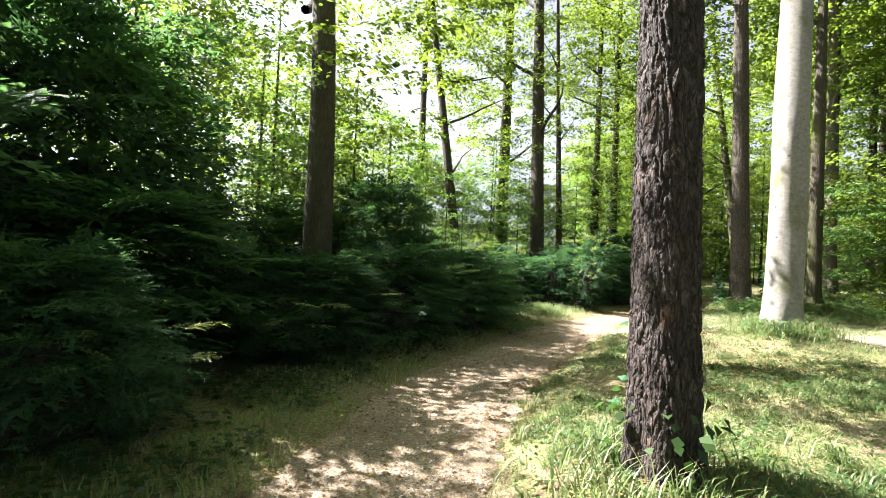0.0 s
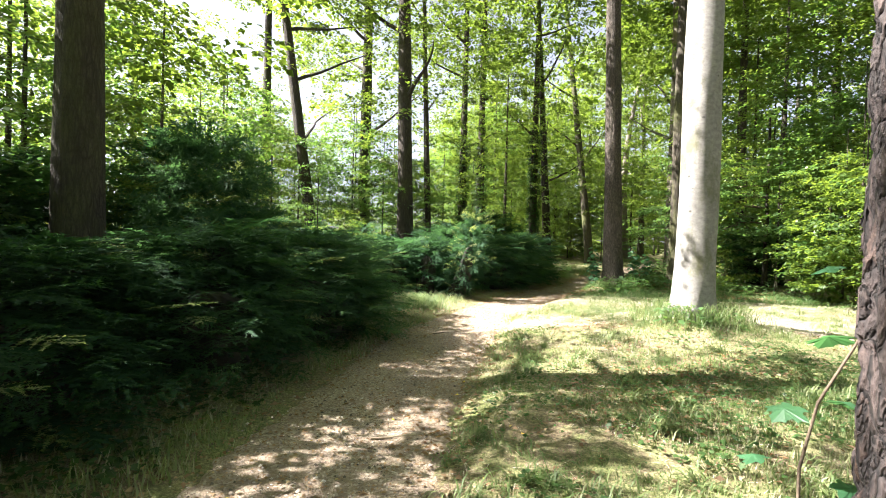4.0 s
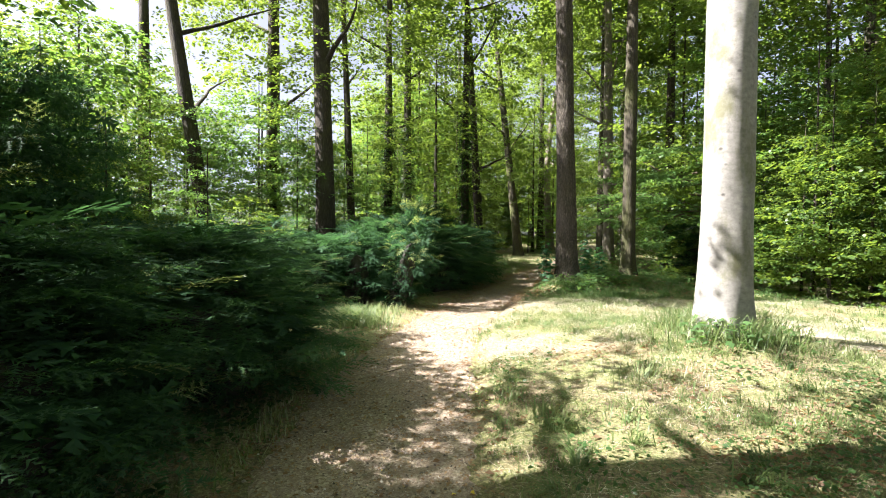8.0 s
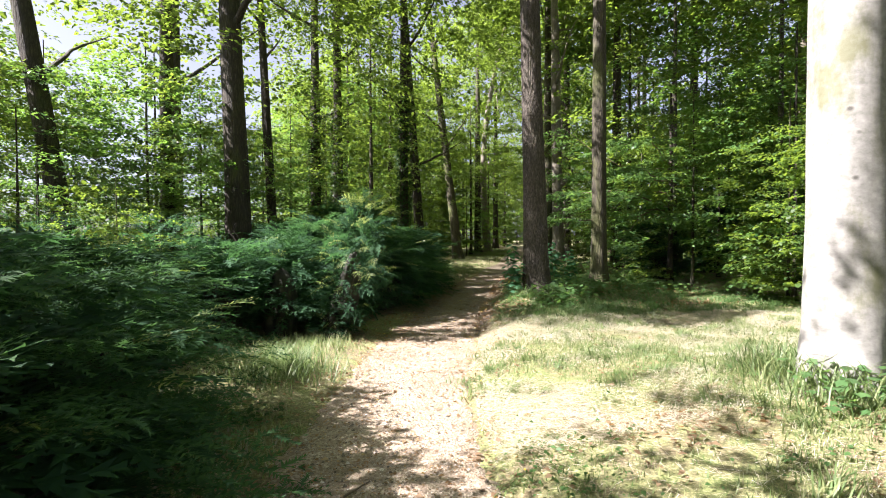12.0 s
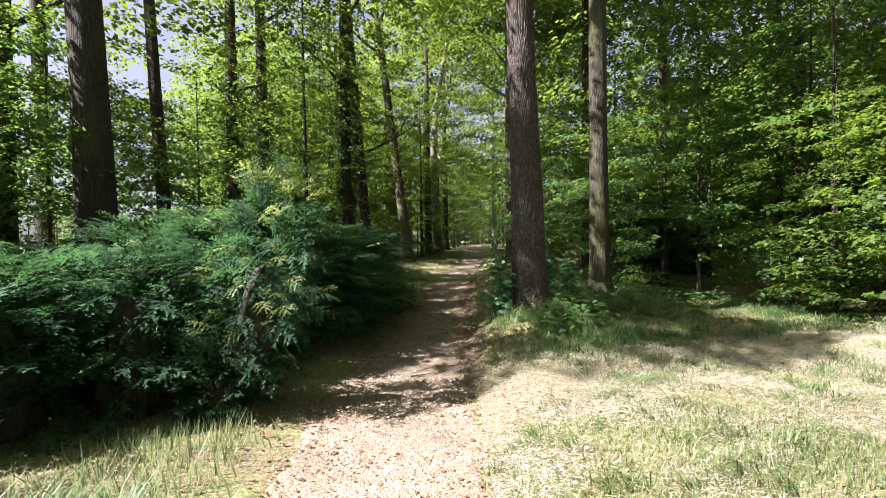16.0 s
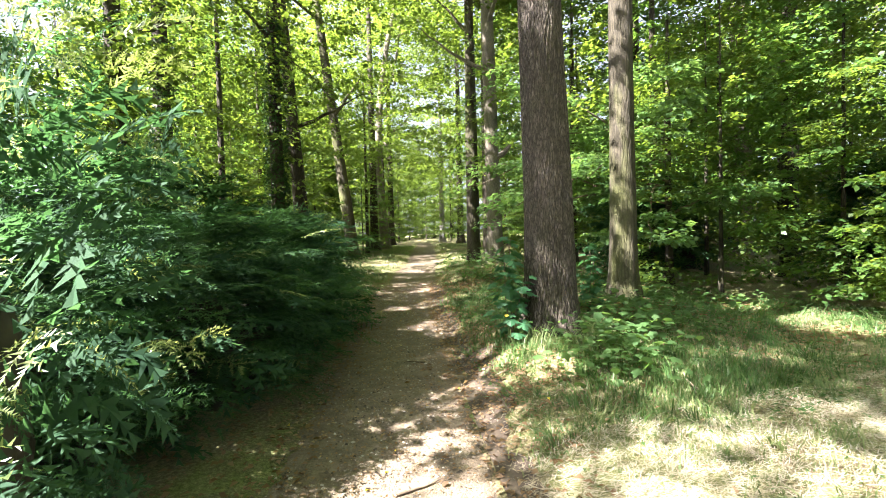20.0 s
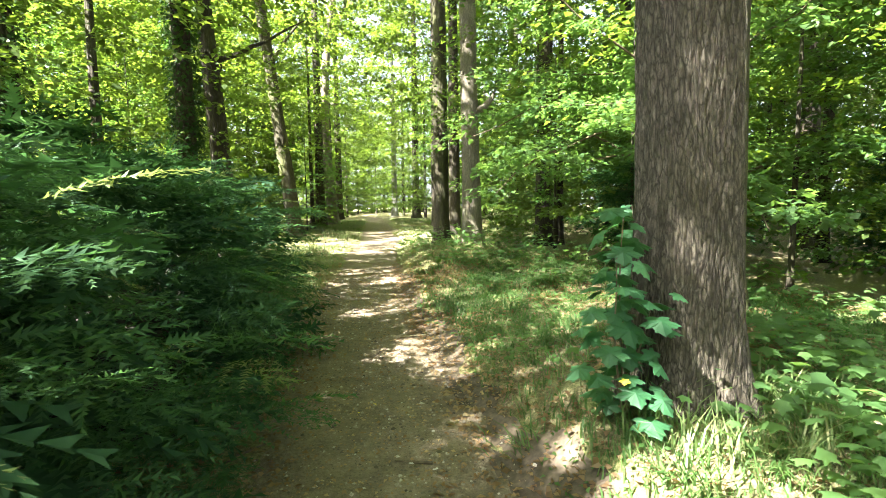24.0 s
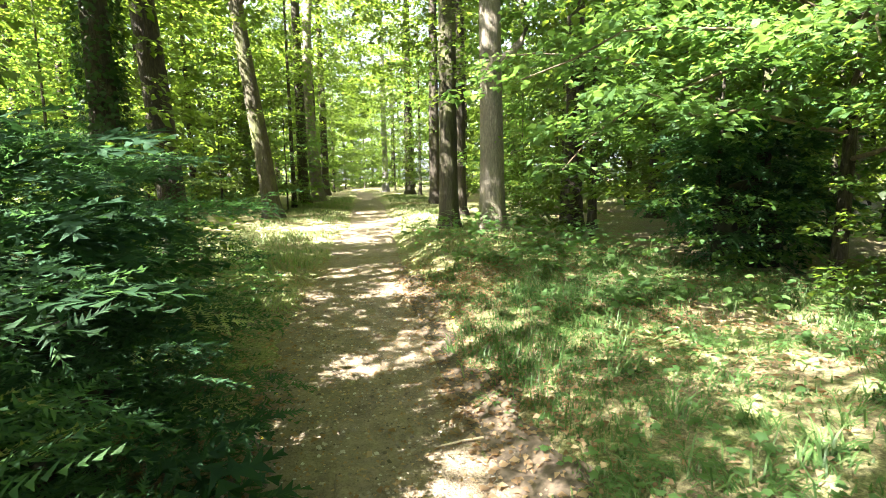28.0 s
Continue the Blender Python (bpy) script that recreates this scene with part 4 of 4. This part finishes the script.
def verge(x, y, rng, bare=0.35):
    d = np.abs(x - path_x(y)) - 0.74 - 0.08 * np.sin(y * 2.3) - np.where((x > path_x(y)) & (y > 11.8), 0.14, 0)
    thick = 0.35 + 0.8 * wave(x, y, 1.3) + 0.6 * wave(x, y, 3.7) + 0.4 * wave(x + 1, y, 9.1)
    return (rng.uniform(0, 1, len(x)) < np.clip(d / 0.25, 0, 1) * np.clip(thick + bare, 0.1, 1))


def lawn(x, y, r):
    return verge(x, y, r) & (x > path_x(y))


v, f = join([blades(230000, (-1.6, 4.2, -2.6, 13.5), 0.02, 0.065, 61, lawn, 0.0045), blades(46000, (-1.6, 8, -2.6, 13), 0.03, 0.1, 64, lawn, 0.006), ])
tagged(new("lawn_grass", mesh_of("lawn_grass", v, f, M_GRASS)), "short sunlit grass with bare patches", "grass", kind="stuff")
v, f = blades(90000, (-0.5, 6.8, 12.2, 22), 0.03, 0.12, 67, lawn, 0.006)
tagged(new("shade_grass", mesh_of("shade_grass", v, f, M_SHADEGRASS)), "fresh green grass, coloured darker for the shade of the trees", "grass", kind="stuff")


def clumps(n, box, seed, keep, low, high, per=46):
    """Scattered denser tussocks of leaning grass."""
    rng = np.random.default_rng(seed)
    cx, cy = rng.uniform(box[0], box[1], n), rng.uniform(box[2], box[3], n)
    ok = keep(cx, cy, rng)
    cx, cy = cx[ok], cy[ok]
    m = len(cx)
    idx = np.repeat(np.arange(m), per)
    k = len(idx)
    r, a = 0.09 * np.abs(rng.normal(0, 1, k)) * rng.uniform(0.6, 1.8, m)[idx], rng.uniform(0, 2 * math.pi, k)
    x, y = cx[idx] + r * np.cos(a), cy[idx] + r * np.sin(a)
    comb = rng.uniform(0, 2 * math.pi, m)[idx] + rng.normal(0, 0.7, k)
    ln = rng.uniform(low, high, k) * rng.uniform(0.6, 1.3, m)[idx]
    lean = rng.uniform(0.3, 1.5, k)
    base = np.stack([x, y, gz(x, y) - 0.015], -1)
    way = unit(np.stack([np.cos(comb) * lean, np.sin(comb) * lean, np.ones(k)], -1))
    mid = base + way * (ln * 0.55)[:, None]
    tip = mid + unit(way * [1, 1, 0.2]) * (ln * 0.5)[:, None] - [0, 0, 0.01]
    side = np.stack([-np.sin(comb), np.cos(comb), 0 * comb], -1) * 0.0042
    v = np.stack([base - side, base + side, mid + side, tip, mid - side], 1).reshape(-1, 3)
    o = np.arange(k)[:, None] * 5
    return v, np.concatenate([o + [0, 1, 2], o + [0, 2, 4], o + [4, 2, 3]])


v, f = clumps(900, (-1.4, 6, -2.5, 12.5), 68, lambda x, y, r: (x > path_x(y) + 0.72) & (wave(x, y, 1.3) + 0.5 * wave(x, y, 3.7) > -0.35), 0.06, 0.2)
tagged(new("grass_tussocks", mesh_of("grass_tussocks", v, f, M_GRASS)), "tussocks of combed-over grass on the lawn", "grass", kind="stuff")
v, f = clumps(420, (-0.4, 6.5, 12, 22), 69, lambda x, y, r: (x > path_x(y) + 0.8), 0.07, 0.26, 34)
tagged(new("grass_tussocks", mesh_of("grass_tussocks", v, f, M_SHADEGRASS)), "tussocks of green grass under the trees, coloured darker for shade", "grass", kind="stuff")
v3, f3 = blades(34000, (-5, -1.2, -4, 8), 0.03, 0.12, 66, lambda x, y, r: verge(x, y, r, 0.35) & (x < path_x(y)) & (x > path_x(y) - 2.4))
v, f = blades(60000, (-5.5, 1.5, -4, 26), 0.04, 0.15, 62, lambda x, y, r: verge(x, y, r, 0.0) & (x < path_x(y)) & (x > path_x(y) - 2.2) & ((y < 11) | (y > 19.6)))
v2, f2 = blades(4200, (-4.6, -2.6, 7.9, 11.6), 0.06, 0.22, 65, lambda x, y, r: verge(x, y, r, 0.0) & (x < path_x(y) - 0.8), 0.005)
v, f = join([(v, f), (v2, f2), (v3, f3)])
tagged(new("verge_grass", mesh_of("verge_grass", v, f, M_GRASS)), "tufty grass along the path's edge", "grass", kind="stuff")
v, f = blades(80000, (-2, 14, 20, 44), 0.06, 0.16, 63, lambda x, y, r: verge(x, y, r) & (np.abs(x - path_x(y)) < 3.5), 0.012)
tagged(new("distant_grass", mesh_of("distant_grass", v, f, M_GRASS)), "grass verges along the far path", "grass", kind="stuff")


def tuft(name, x0, y0, spread, n, low, high, label, seed, hollow=0.0):
    rng = np.random.default_rng(seed)
    a, r = rng.uniform(0, 2 * math.pi, n), hollow + spread * np.abs(rng.normal(0, 0.6, n))
    x, y = x0 + r * np.cos(a), y0 + r * np.sin(a)
    ln, lean = rng.uniform(low, high, n), rng.uniform(0.2, 0.9, n)
    b = rng.uniform(0, 2 * math.pi, n)
    base = np.stack([x, y, gz(x, y) - 0.02], -1)
    way = np.stack([np.cos(b) * lean, np.sin(b) * lean, np.ones(n)], -1)
    mid, tip = base + way * (ln * 0.6)[:, None], base + way * ln[:, None] + np.stack([np.cos(b), np.sin(b), -0.5 + 0 * b], -1) * (0.25 * ln)[:, None]
    side = np.stack([-np.sin(b), np.cos(b), 0 * b], -1) * 0.005
    v = np.stack([base - side, base + side, mid + side * 0.8, tip, mid - side * 0.8], 1).reshape(-1, 3)
    k = np.arange(n)[:, None] * 5
    return tagged(new(name, mesh_of(name, v, np.concatenate([k + [0, 1, 2], k + [0, 2, 4], k + [4, 2, 3]]), M_GRASS)), label, "grass", kind="stuff")


tuft("beech_grass", 1.53, 7.06, 0.45, 1500, 0.12, 0.42, "tall grass round the beech's foot", 91, 0.3)
tuft("verge_tussock", -3.35, 9.2, 0.55, 1500, 0.12, 0.4, "tall sunlit grass beside the hedge's end", 94)
tuft("oak_grass", 1.2, 13.9, 0.35, 500, 0.1, 0.3, "tall grass round the oak's foot", 92, 0.25)
tuft("pine_grass", 0.0, -0.1, 0.4, 500, 0.08, 0.3, "long grass round the pine's foot", 93, 0.2)

# leaf litter, clover, pebbles


def litter(name, n, box, size, seed, keep, mat, label, category, lift=0.006, tilt=0.35):
    rng = np.random.default_rng(seed)
    x, y = rng.uniform(box[0], box[1], n), rng.uniform(box[2], box[3], n)
    ok = keep(x, y, rng)
    x, y = x[ok], y[ok]
    k = len(x)
    a = rng.uniform(0, 2 * math.pi, k)
    base = np.stack([x, y, gz(x, y) + lift + rng.uniform(0, 0.012, k)], -1)
    way = unit(np.stack([np.cos(a), np.sin(a), rng.normal(0, tilt * 0.4, k)], -1))
    up = unit(np.array([0, 0, 1.0]) + rng.normal(0, tilt, (k, 3)))
    ln = size * rng.uniform(0.5, 1.3, k)
    v, f = leaves(base, way, up, ln, ln * 0.62, 0.14)
    return tagged(new(name, mesh_of(name, v, f, mat)), label, category, kind="stuff")


def edge_of(x, y):
    return np.abs(np.abs(x - path_x(y)) - 0.72)


litter("leaf_litter", 60000, (-4.5, 5.5, -3, 24), 0.05, 101, lambda x, y, r: r.uniform(0, 1, len(x)) < 0.55 * np.exp(-edge_of(x, y) / 0.22) + 0.22 * np.clip(wave(x, y, 2.7) + 0.2 + 0.5 * wave(x, y, 6.1), 0, 1) + 0.02, M_DEAD, "dry brown fallen leaves", "leaves")
litter("leaf_litter", 6000, (-3.2, 0.6, 10.8, 21), 0.045, 104, lambda x, y, r: (x < path_x(y) - 0.5) & (x > path_x(y) - 1.5), M_DEAD, "dark fallen leaves under the hedge", "leaves")
# clover kept sparse across the sunlit band so that it stays bright
litter("clover", 70000, (-1.5, 7, -2.5, 20), 0.038, 102, lambda x, y, r: (x > path_x(y) + 0.85) & (r.uniform(0, 1, len(x)) < np.clip(wave(x + 2, y, 1.7) + 0.1, 0.03, 1) * np.where((y > 7) & (y < 11.8), 0.12, 1)), M_CLOVER, "patches of low clover and weeds", "plants", 0.02, 0.5)
litter("leaf_litter", 26000, (-0.2, 6.5, 13, 22), 0.055, 105, lambda x, y, r: (x > path_x(y) + 0.55) & (r.uniform(0, 1, len(x)) < np.clip(0.25 + 0.9 * wave(x + 4, y, 1.9) + 0.4 * wave(x, y, 5.1), 0.05, 1)), M_DEAD, "brown fallen leaves among the shaded grass", "leaves", 0.012)
litter("leaf_litter", 16000, (-0.6, 5.5, -2.5, 7), 0.05, 106, lambda x, y, r: (x > path_x(y) + 0.7) & (r.uniform(0, 1, len(x)) < np.clip(0.9 * wave(x + 1, y, 1.5) + 0.4 * wave(x, y, 4.1), 0.0, 1)), M_DEAD, "dry brown leaves in bare patches of the lawn", "leaves", 0.012)
litter("leaf_litter", 9000, (-0.8, 3.2, 11.5, 23), 0.045, 108, lambda x, y, r: (np.abs(x - path_x(y) - 0.9) < 0.34), M_DEAD, "brown fallen leaves on the bare earth beside the path", "leaves", 0.014)
litter("leaf_crumbs", 52000, (-3.2, 3.2, -3, 23), 0.027, 107, lambda x, y, r: np.abs(x - path_x(y)) < 0.85 - 0.3 * r.uniform(0, 1, len(x)) ** 2, M_DEAD, "crumbled dry leaves trodden into the path", "leaves", 0.012)
litter("yellow_leaves", 260, (-2.5, 3, -3, 20), 0.035, 103, lambda x, y, r: np.abs(x - path_x(y)) < 1.3, M_PETAL, "scattered yellow fallen leaves", "leaves")


def pebbles(n, seed):
    rng = np.random.default_rng(seed)
    y = rng.uniform(-3, 22, n)
    x = path_x(y) + rng.normal(0, 0.42, n)
    ok = np.abs(x - path_x(y)) < 0.85
    x, y = x[ok], y[ok]
    k = len(x)
    s = np.minimum(0.004 + rng.exponential(0.0042, k), 0.02)
    c = np.stack([x, y, gz(x, y) + 0.008 + s * 0.2], -1)
    o = np.array([[1, 0, 0], [0, 1, 0], [-1, 0, 0], [0, -1, 0], [0, 0, 0.7], [0, 0, -0.5]])
    rot = rng.uniform(0, 6.28, k)
    jig = rng.uniform(0.6, 1.2, (k, 6, 1)) * s[:, None, None]
    oo = np.stack([o[None, :, 0] * np.cos(rot)[:, None] - o[None, :, 1] * np.sin(rot)[:, None], o[None, :, 0] * np.sin(rot)[:, None] + o[None, :, 1] * np.cos(rot)[:, None], np.broadcast_to(o[None, :, 2], (k, 6))], -1)
    v = (c[:, None] + oo * jig).reshape(-1, 3)
    f = np.array([[0, 1, 4], [1, 2, 4], [2, 3, 4], [3, 0, 4]])
    return v, (np.arange(k)[:, None, None] * 6 + f[None]).reshape(-1, 3)


v, f = pebbles(26000, 111)
tagged(new("pebbles", mesh_of("pebbles", v, f, M_STONE)), "loose small stones on the path", "gravel", kind="stuff")


def straw(n, seed, box=(-1.5, 6.5, -2.5, 13), thick=0.35):
    """Dry grass lying on the lawn."""
    rng = np.random.default_rng(seed)
    x, y = rng.uniform(box[0], box[1], n), rng.uniform(box[2], box[3], n)
    ok = (x > path_x(y) + 0.75) & (rng.uniform(0, 1, n) < np.clip(thick - 0.8 * wave(x, y, 1.3) + 0.5 * wave(x, y, 4.4), 0.05, 1))
    x, y = x[ok], y[ok]
    k = len(x)
    a = 0.9 * rng.normal(0, 1, k) + 0.9 * wave(x, y, 2.3)
    ln = rng.uniform(0.03, 0.14, k)
    base = np.stack([x, y, gz(x, y) + rng.uniform(0.004, 0.03, k)], -1)
    tip = base + np.stack([np.cos(a) * ln, np.sin(a) * ln, rng.normal(0, 0.012, k)], -1)
    side = np.stack([-np.sin(a), np.cos(a), 0 * a], -1) * 0.0021
    v = np.stack([base - side, base + side, tip], 1).reshape(-1, 3)
    return v, np.arange(3 * k).reshape(-1, 3)


# last batch thickens pale straw over the sunlit band to make it whiter
v, f = join([straw(36000, 121, (-1.5, 6.5, 3.6, 13)), straw(9000, 123, (-1.5, 6.5, -2.5, 3.6)), straw(150000, 122, (-1.5, 7.5, 6.8, 12.2), 0.75)])
tagged(new("dry_grass", mesh_of("dry_grass", v, f, M_STRAW)), "pale dry mown grass lying on the lawn, thicker to whiten the sunlit band", "grass", kind="stuff")

# ---- plants and small things beside the path ----


def maple_leaf_mesh(size, mat):
    """A five-lobed leaf with a folded midrib."""
    lobes = [(0, 0.0), (0.12, -0.1), (0.3, -0.13), (0.5, -0.1), (0.4, 0.03), (0.42, 0.12), (0.6, 0.18), (0.82, 0.34), (0.62, 0.4), (0.58, 0.54), (0.36, 0.5), (0.3, 0.62), (0.32, 0.74), (0.17, 0.8), (0.0, 1.0)]
    right = [(x, y) for x, y in lobes]
    outline = right + [(-x, y) for x, y in lobes[-2:0:-1]]
    bm = bmesh.new()
    mid = bm.verts.new((0, 0.35 * size, 0.03 * size))
    ring = [bm.verts.new((x * size, y * size, (-0.06 - 0.16 * abs(x)) * size - 0.12 * y * y * size)) for x, y in outline]
    for p, q in zip(ring, ring[1:] + ring[:1]):
        bm.faces.new((mid, p, q))
    me = bpy.data.meshes.new("leaf")
    bm.to_mesh(me)
    bm.free()
    me.materials.append(mat)
    return me


LOBED = maple_leaf_mesh(0.118, M_SEEDLING)


def set_leaf(parent, p, heading, tip, size, name="leaf", me=None):
    ob = child(name, me or LOBED, parent)
    ob.matrix_basis = Matrix.Translation(p) @ Euler((radians(-tip), 0, heading)).to_matrix().to_4x4() @ Matrix.Scale(size, 4)
    return ob


# maple seedlings at the furrowed trunks
def maple_seedling(bx, by, size, seed, label):
    rng = np.random.default_rng(seed)
    plant = thing("maple_seedling", bx, by, float(gz(bx, by)), label, "plant", size=size, turn=seed - 131.0)
    for k in range(3):
        rise = np.linspace(0, 1, 7)
        line = np.stack([(0.02, -0.1, 0.12)[k] * rise + 0.015 * np.sin(rise * 7 + k), (0.03, -0.04, -0.08)[k] * rise, (1.12, 0.9, 0.7)[k] * rise - 0.03], -1)
        v, f = tube(line, np.linspace(0.007, 0.003, 7), 6)
        child("stem", mesh_of("stem", v, f[:, ::-1], M_TWIG, True), plant)
        for j in range((26, 22, 18)[k]):
            f0 = 0.12 + 0.88 * j / (25, 21, 17)[k]
            g = min(5.999, f0 * 6)
            p = line[int(g)] + (line[int(g) + 1] - line[int(g)]) * (g % 1)
            a = j * 2.4 + k
            reach = rng.uniform(0.05, 0.2) * (1.2 - 0.6 * f0)
            foot = (p[0] + reach * math.cos(a), p[1] + reach * math.sin(a), p[2] + 0.03)
            set_leaf(plant, foot, a - math.pi / 2, rng.uniform(8, 50), rng.uniform(0.7, 1.25))
    return plant


rng = np.random.default_rng(132)
seedling = maple_seedling(0.74, 14.24, 1.0, 131, "maple seedling with broad dark green lobed leaves")
yl = set_leaf(seedling, (-0.12, -0.14, 0.3), 2.2, 30, 0.28, "yellow_leaf", maple_leaf_mesh(0.13, M_PETAL))
tagged(yl, "small bright yellow leaf")
maple_seedling(2.05, 15.35, 1.0, 133, "bushy maple seedling in the shade between two trunks")
maple_seedling(2.35, 15.0, 0.8, 134, "low maple seedling in the shade between two trunks")

# thin sapling beside the pine
sap = thing("sapling", -0.06, 0.3, float(gz(-0.06, 0.3)), "thin sapling with a few pairs of pale leaves", "plant")
line = limb_line((0, 0, -0.03), (-0.06, 0.02, 1), 1.42, rng, 9, 0.4)
v, f = tube(line, np.linspace(0.006, 0.002, 9), 6)
child("stem", mesh_of("stem", v, f[:, ::-1], M_TWIG, True), sap)
for j in range(12):
    p = line[min(8, 2 + j // 2)]
    a = j * math.pi + (j // 2) * 1.2
    set_leaf(sap, (p[0] + 0.08 * math.cos(a), p[1] + 0.08 * math.sin(a), p[2]), a - math.pi / 2, rng.uniform(5, 30), rng.uniform(0.45, 0.75))


def lobed_patch(name, n, box, keep, low, high, size, seed, label, mat=M_MAPLE):
    """Low broad-leaved plants, too many to count."""
    rng = np.random.default_rng(seed)
    shape = np.array([(0, 0, 0), (0.46, -0.1, -0.1), (0.34, 0.12, -0.04), (0.62, 0.44, -0.16), (0.28, 0.6, -0.08), (0, 1.0, -0.18), (-0.28, 0.6, -0.08), (-0.62, 0.44, -0.16), (-0.34, 0.12, -0.04), (-0.46, -0.1, -0.1)])
    tri = np.array([[0, 1, 2], [0, 2, 3], [0, 3, 4], [0, 4, 5], [0, 5, 6], [0, 6, 7], [0, 7, 8], [0, 8, 9]])
    x, y = rng.uniform(box[0], box[1], n), rng.uniform(box[2], box[3], n)
    ok = keep(x, y, rng)
    x, y = x[ok], y[ok]
    k = len(x)
    a, tip, s = rng.uniform(0, 2 * math.pi, k), rng.normal(0.15, 0.3, k), size * rng.uniform(0.5, 1.25, k)
    pts = shape[None] * s[:, None, None]
    ly, lz = pts[..., 1] * np.cos(tip)[:, None] - pts[..., 2] * np.sin(tip)[:, None], -pts[..., 1] * np.sin(tip)[:, None] + pts[..., 2]
    wx = pts[..., 0] * np.cos(a)[:, None] - ly * np.sin(a)[:, None] + x[:, None]
    wy = pts[..., 0] * np.sin(a)[:, None] + ly * np.cos(a)[:, None] + y[:, None]
    wz = lz + (gz(x, y) + rng.uniform(low, high, k))[:, None]
    v = np.stack([wx, wy, wz], -1).reshape(-1, 3)
    f = (np.arange(k)[:, None, None] * 10 + tri[None]).reshape(-1, 3)
    return tagged(new(name, mesh_of(name, v, f, mat)), label, "plants", kind="stuff")


def near_to(cx, cy, r):
    return lambda x, y, rg: rg.uniform(0, 1, len(x)) < np.exp(-((x - cx) ** 2 + (y - cy) ** 2) / (r * r))


lobed_patch("weeds", 5200, (0.5, 3.8, 11.8, 15.2), lambda x, y, rg: (near_to(1.15, 13.1, 0.4)(x, y, rg) | near_to(1.75, 13.75, 0.5)(x, y, rg) | near_to(2.4, 14.3, 0.5)(x, y, rg)), 0.02, 0.32, 0.085, 141, "knee-high broad-leaved weeds at the trunk's foot")
lobed_patch("weeds", 2600, (2.6, 8, 14.6, 19.5), lambda x, y, rg: rg.uniform(0, 1, len(x)) < np.clip(0.3 + 0.8 * wave(x, y, 1.6), 0, 1), 0.02, 0.28, 0.09, 142, "shaded broad-leaved undergrowth")
lobed_patch("weeds", 11000, (0.9, 6.5, 13.6, 21.5), lambda x, y, rg: (x > path_x(y) + 0.95) & (rg.uniform(0, 1, len(x)) < np.clip(0.25 + 0.8 * wave(x, y, 2.1), 0.08, 1)), 0.0, 0.08, 0.045, 147, "low green weeds among the grass")
lobed_patch("weeds", 1500, (3.2, 6.4, 20.2, 24), lambda x, y, rg: rg.uniform(0, 1, len(x)) < 0.8, 0.03, 0.5, 0.1, 143, "leafy undergrowth at the foot of the grey trunk")
lobed_patch("weeds", 900, (-1.6, 0.6, 20.4, 24), lambda x, y, rg: x < path_x(y) - 1.1, 0.03, 0.4, 0.09, 144, "leafy undergrowth beside the path")
lobed_patch("weeds", 700, (0.9, 2.2, 6.2, 7.8), near_to(1.45, 6.7, 0.5), 0.03, 0.25, 0.07, 145, "weeds among the grass at the beech's foot")
lobed_patch("weeds", 15000, (-4.6, -1.4, -3.5, 8), lambda x, y, rg: (x < path_x(y) - 0.9 - 0.25 * rg.uniform(0, 1, len(x))) & (x > path_x(y) - 2.5) & (wave(x, y, 2.2) + 0.5 * wave(x, y, 5.1) > -0.55), 0.0, 0.12, 0.05, 148, "low dark weeds under the yew shrubs", M_IVY)
lobed_patch("weeds", 20000, (-0.8, 5, -2, 6.2), lambda x, y, rg: (x > path_x(y) + 0.95) & (wave(x, y, 1.5) + 0.5 * wave(x, y, 4.3) > 0.1), 0.0, 0.07, 0.034, 146, "low clover in the lawn", M_CLOVER)


def ivy(x0, y0, r, h, n, seed):
    rng = np.random.default_rng(seed)
    a, z = rng.uniform(0, 2 * math.pi, n), h * rng.uniform(0, 1, n) ** 1.2
    out = np.stack([np.cos(a), np.sin(a), 0 * a], -1)
    base = np.stack([x0 + 0 * a, y0 + 0 * a, float(gz(x0, y0)) + z], -1) + out * (r + rng.uniform(0.0, 0.14, n))[:, None]
    way = unit(out * 0.5 + rng.normal(0, 0.4, (n, 3)) - [0, 0, 0.5])
    s = rng.uniform(0.05, 0.1, n)
    v, f = leaves(base, way, unit(out + [0, 0, 0.6]), s, s * 0.9)
    return mesh_of("ivy", v, f, M_IVY)


for x, y, r, h, n, sd in ((-1.3, 23.5, 0.2, 7, 5200, 151), (-3.84, 22.71, 0.22, 6, 3500, 152), (-4.5, 21.5, 0.2, 6, 3500, 153), (0.13, 0.08, 0.2, 0.45, 60, 154)):
    tagged(new("ivy", ivy(x, y, r, h, n, sd)), "dark ivy climbing a trunk", "ivy", kind="stuff")

# fallen sticks
for i, (x, y, ln, a) in enumerate([(-1.75, 2.45, 0.34, 0.3), (-0.95, 12.2, 0.3, 0.1), (-0.15, 14.9, 0.22, 2.6), (0.35, 13.6, 0.36, 0.5), (0.15, 17.3, 0.25, 1.2), (-1.6, 10.6, 0.2, 2.2), (0.9, 17.4, 0.3, 2.9), (-2.3, 6.6, 0.24, 0.9), (-1.0, 15.4, 0.3, 0.4), (1.5, 12.6, 0.4, 1.1)]):
    stick = thing("stick", x, y, float(gz(x, y)) + 0.016, "dry broken stick lying on the ground", "stick", "fallen sticks", turn=a)
    line = limb_line((-ln / 2, 0, 0), (1, 0, 0), ln, np.random.default_rng(160 + i), 6, 0.0)
    line[:, 2] = np.abs(line[:, 2]) * 0.25
    v, f = tube(line, np.linspace(0.009, 0.004, 6), 6)
    child("wood", mesh_of("wood", v, f[:, ::-1], M_PALETWIG if i % 3 == 0 else M_TWIG, True), stick)
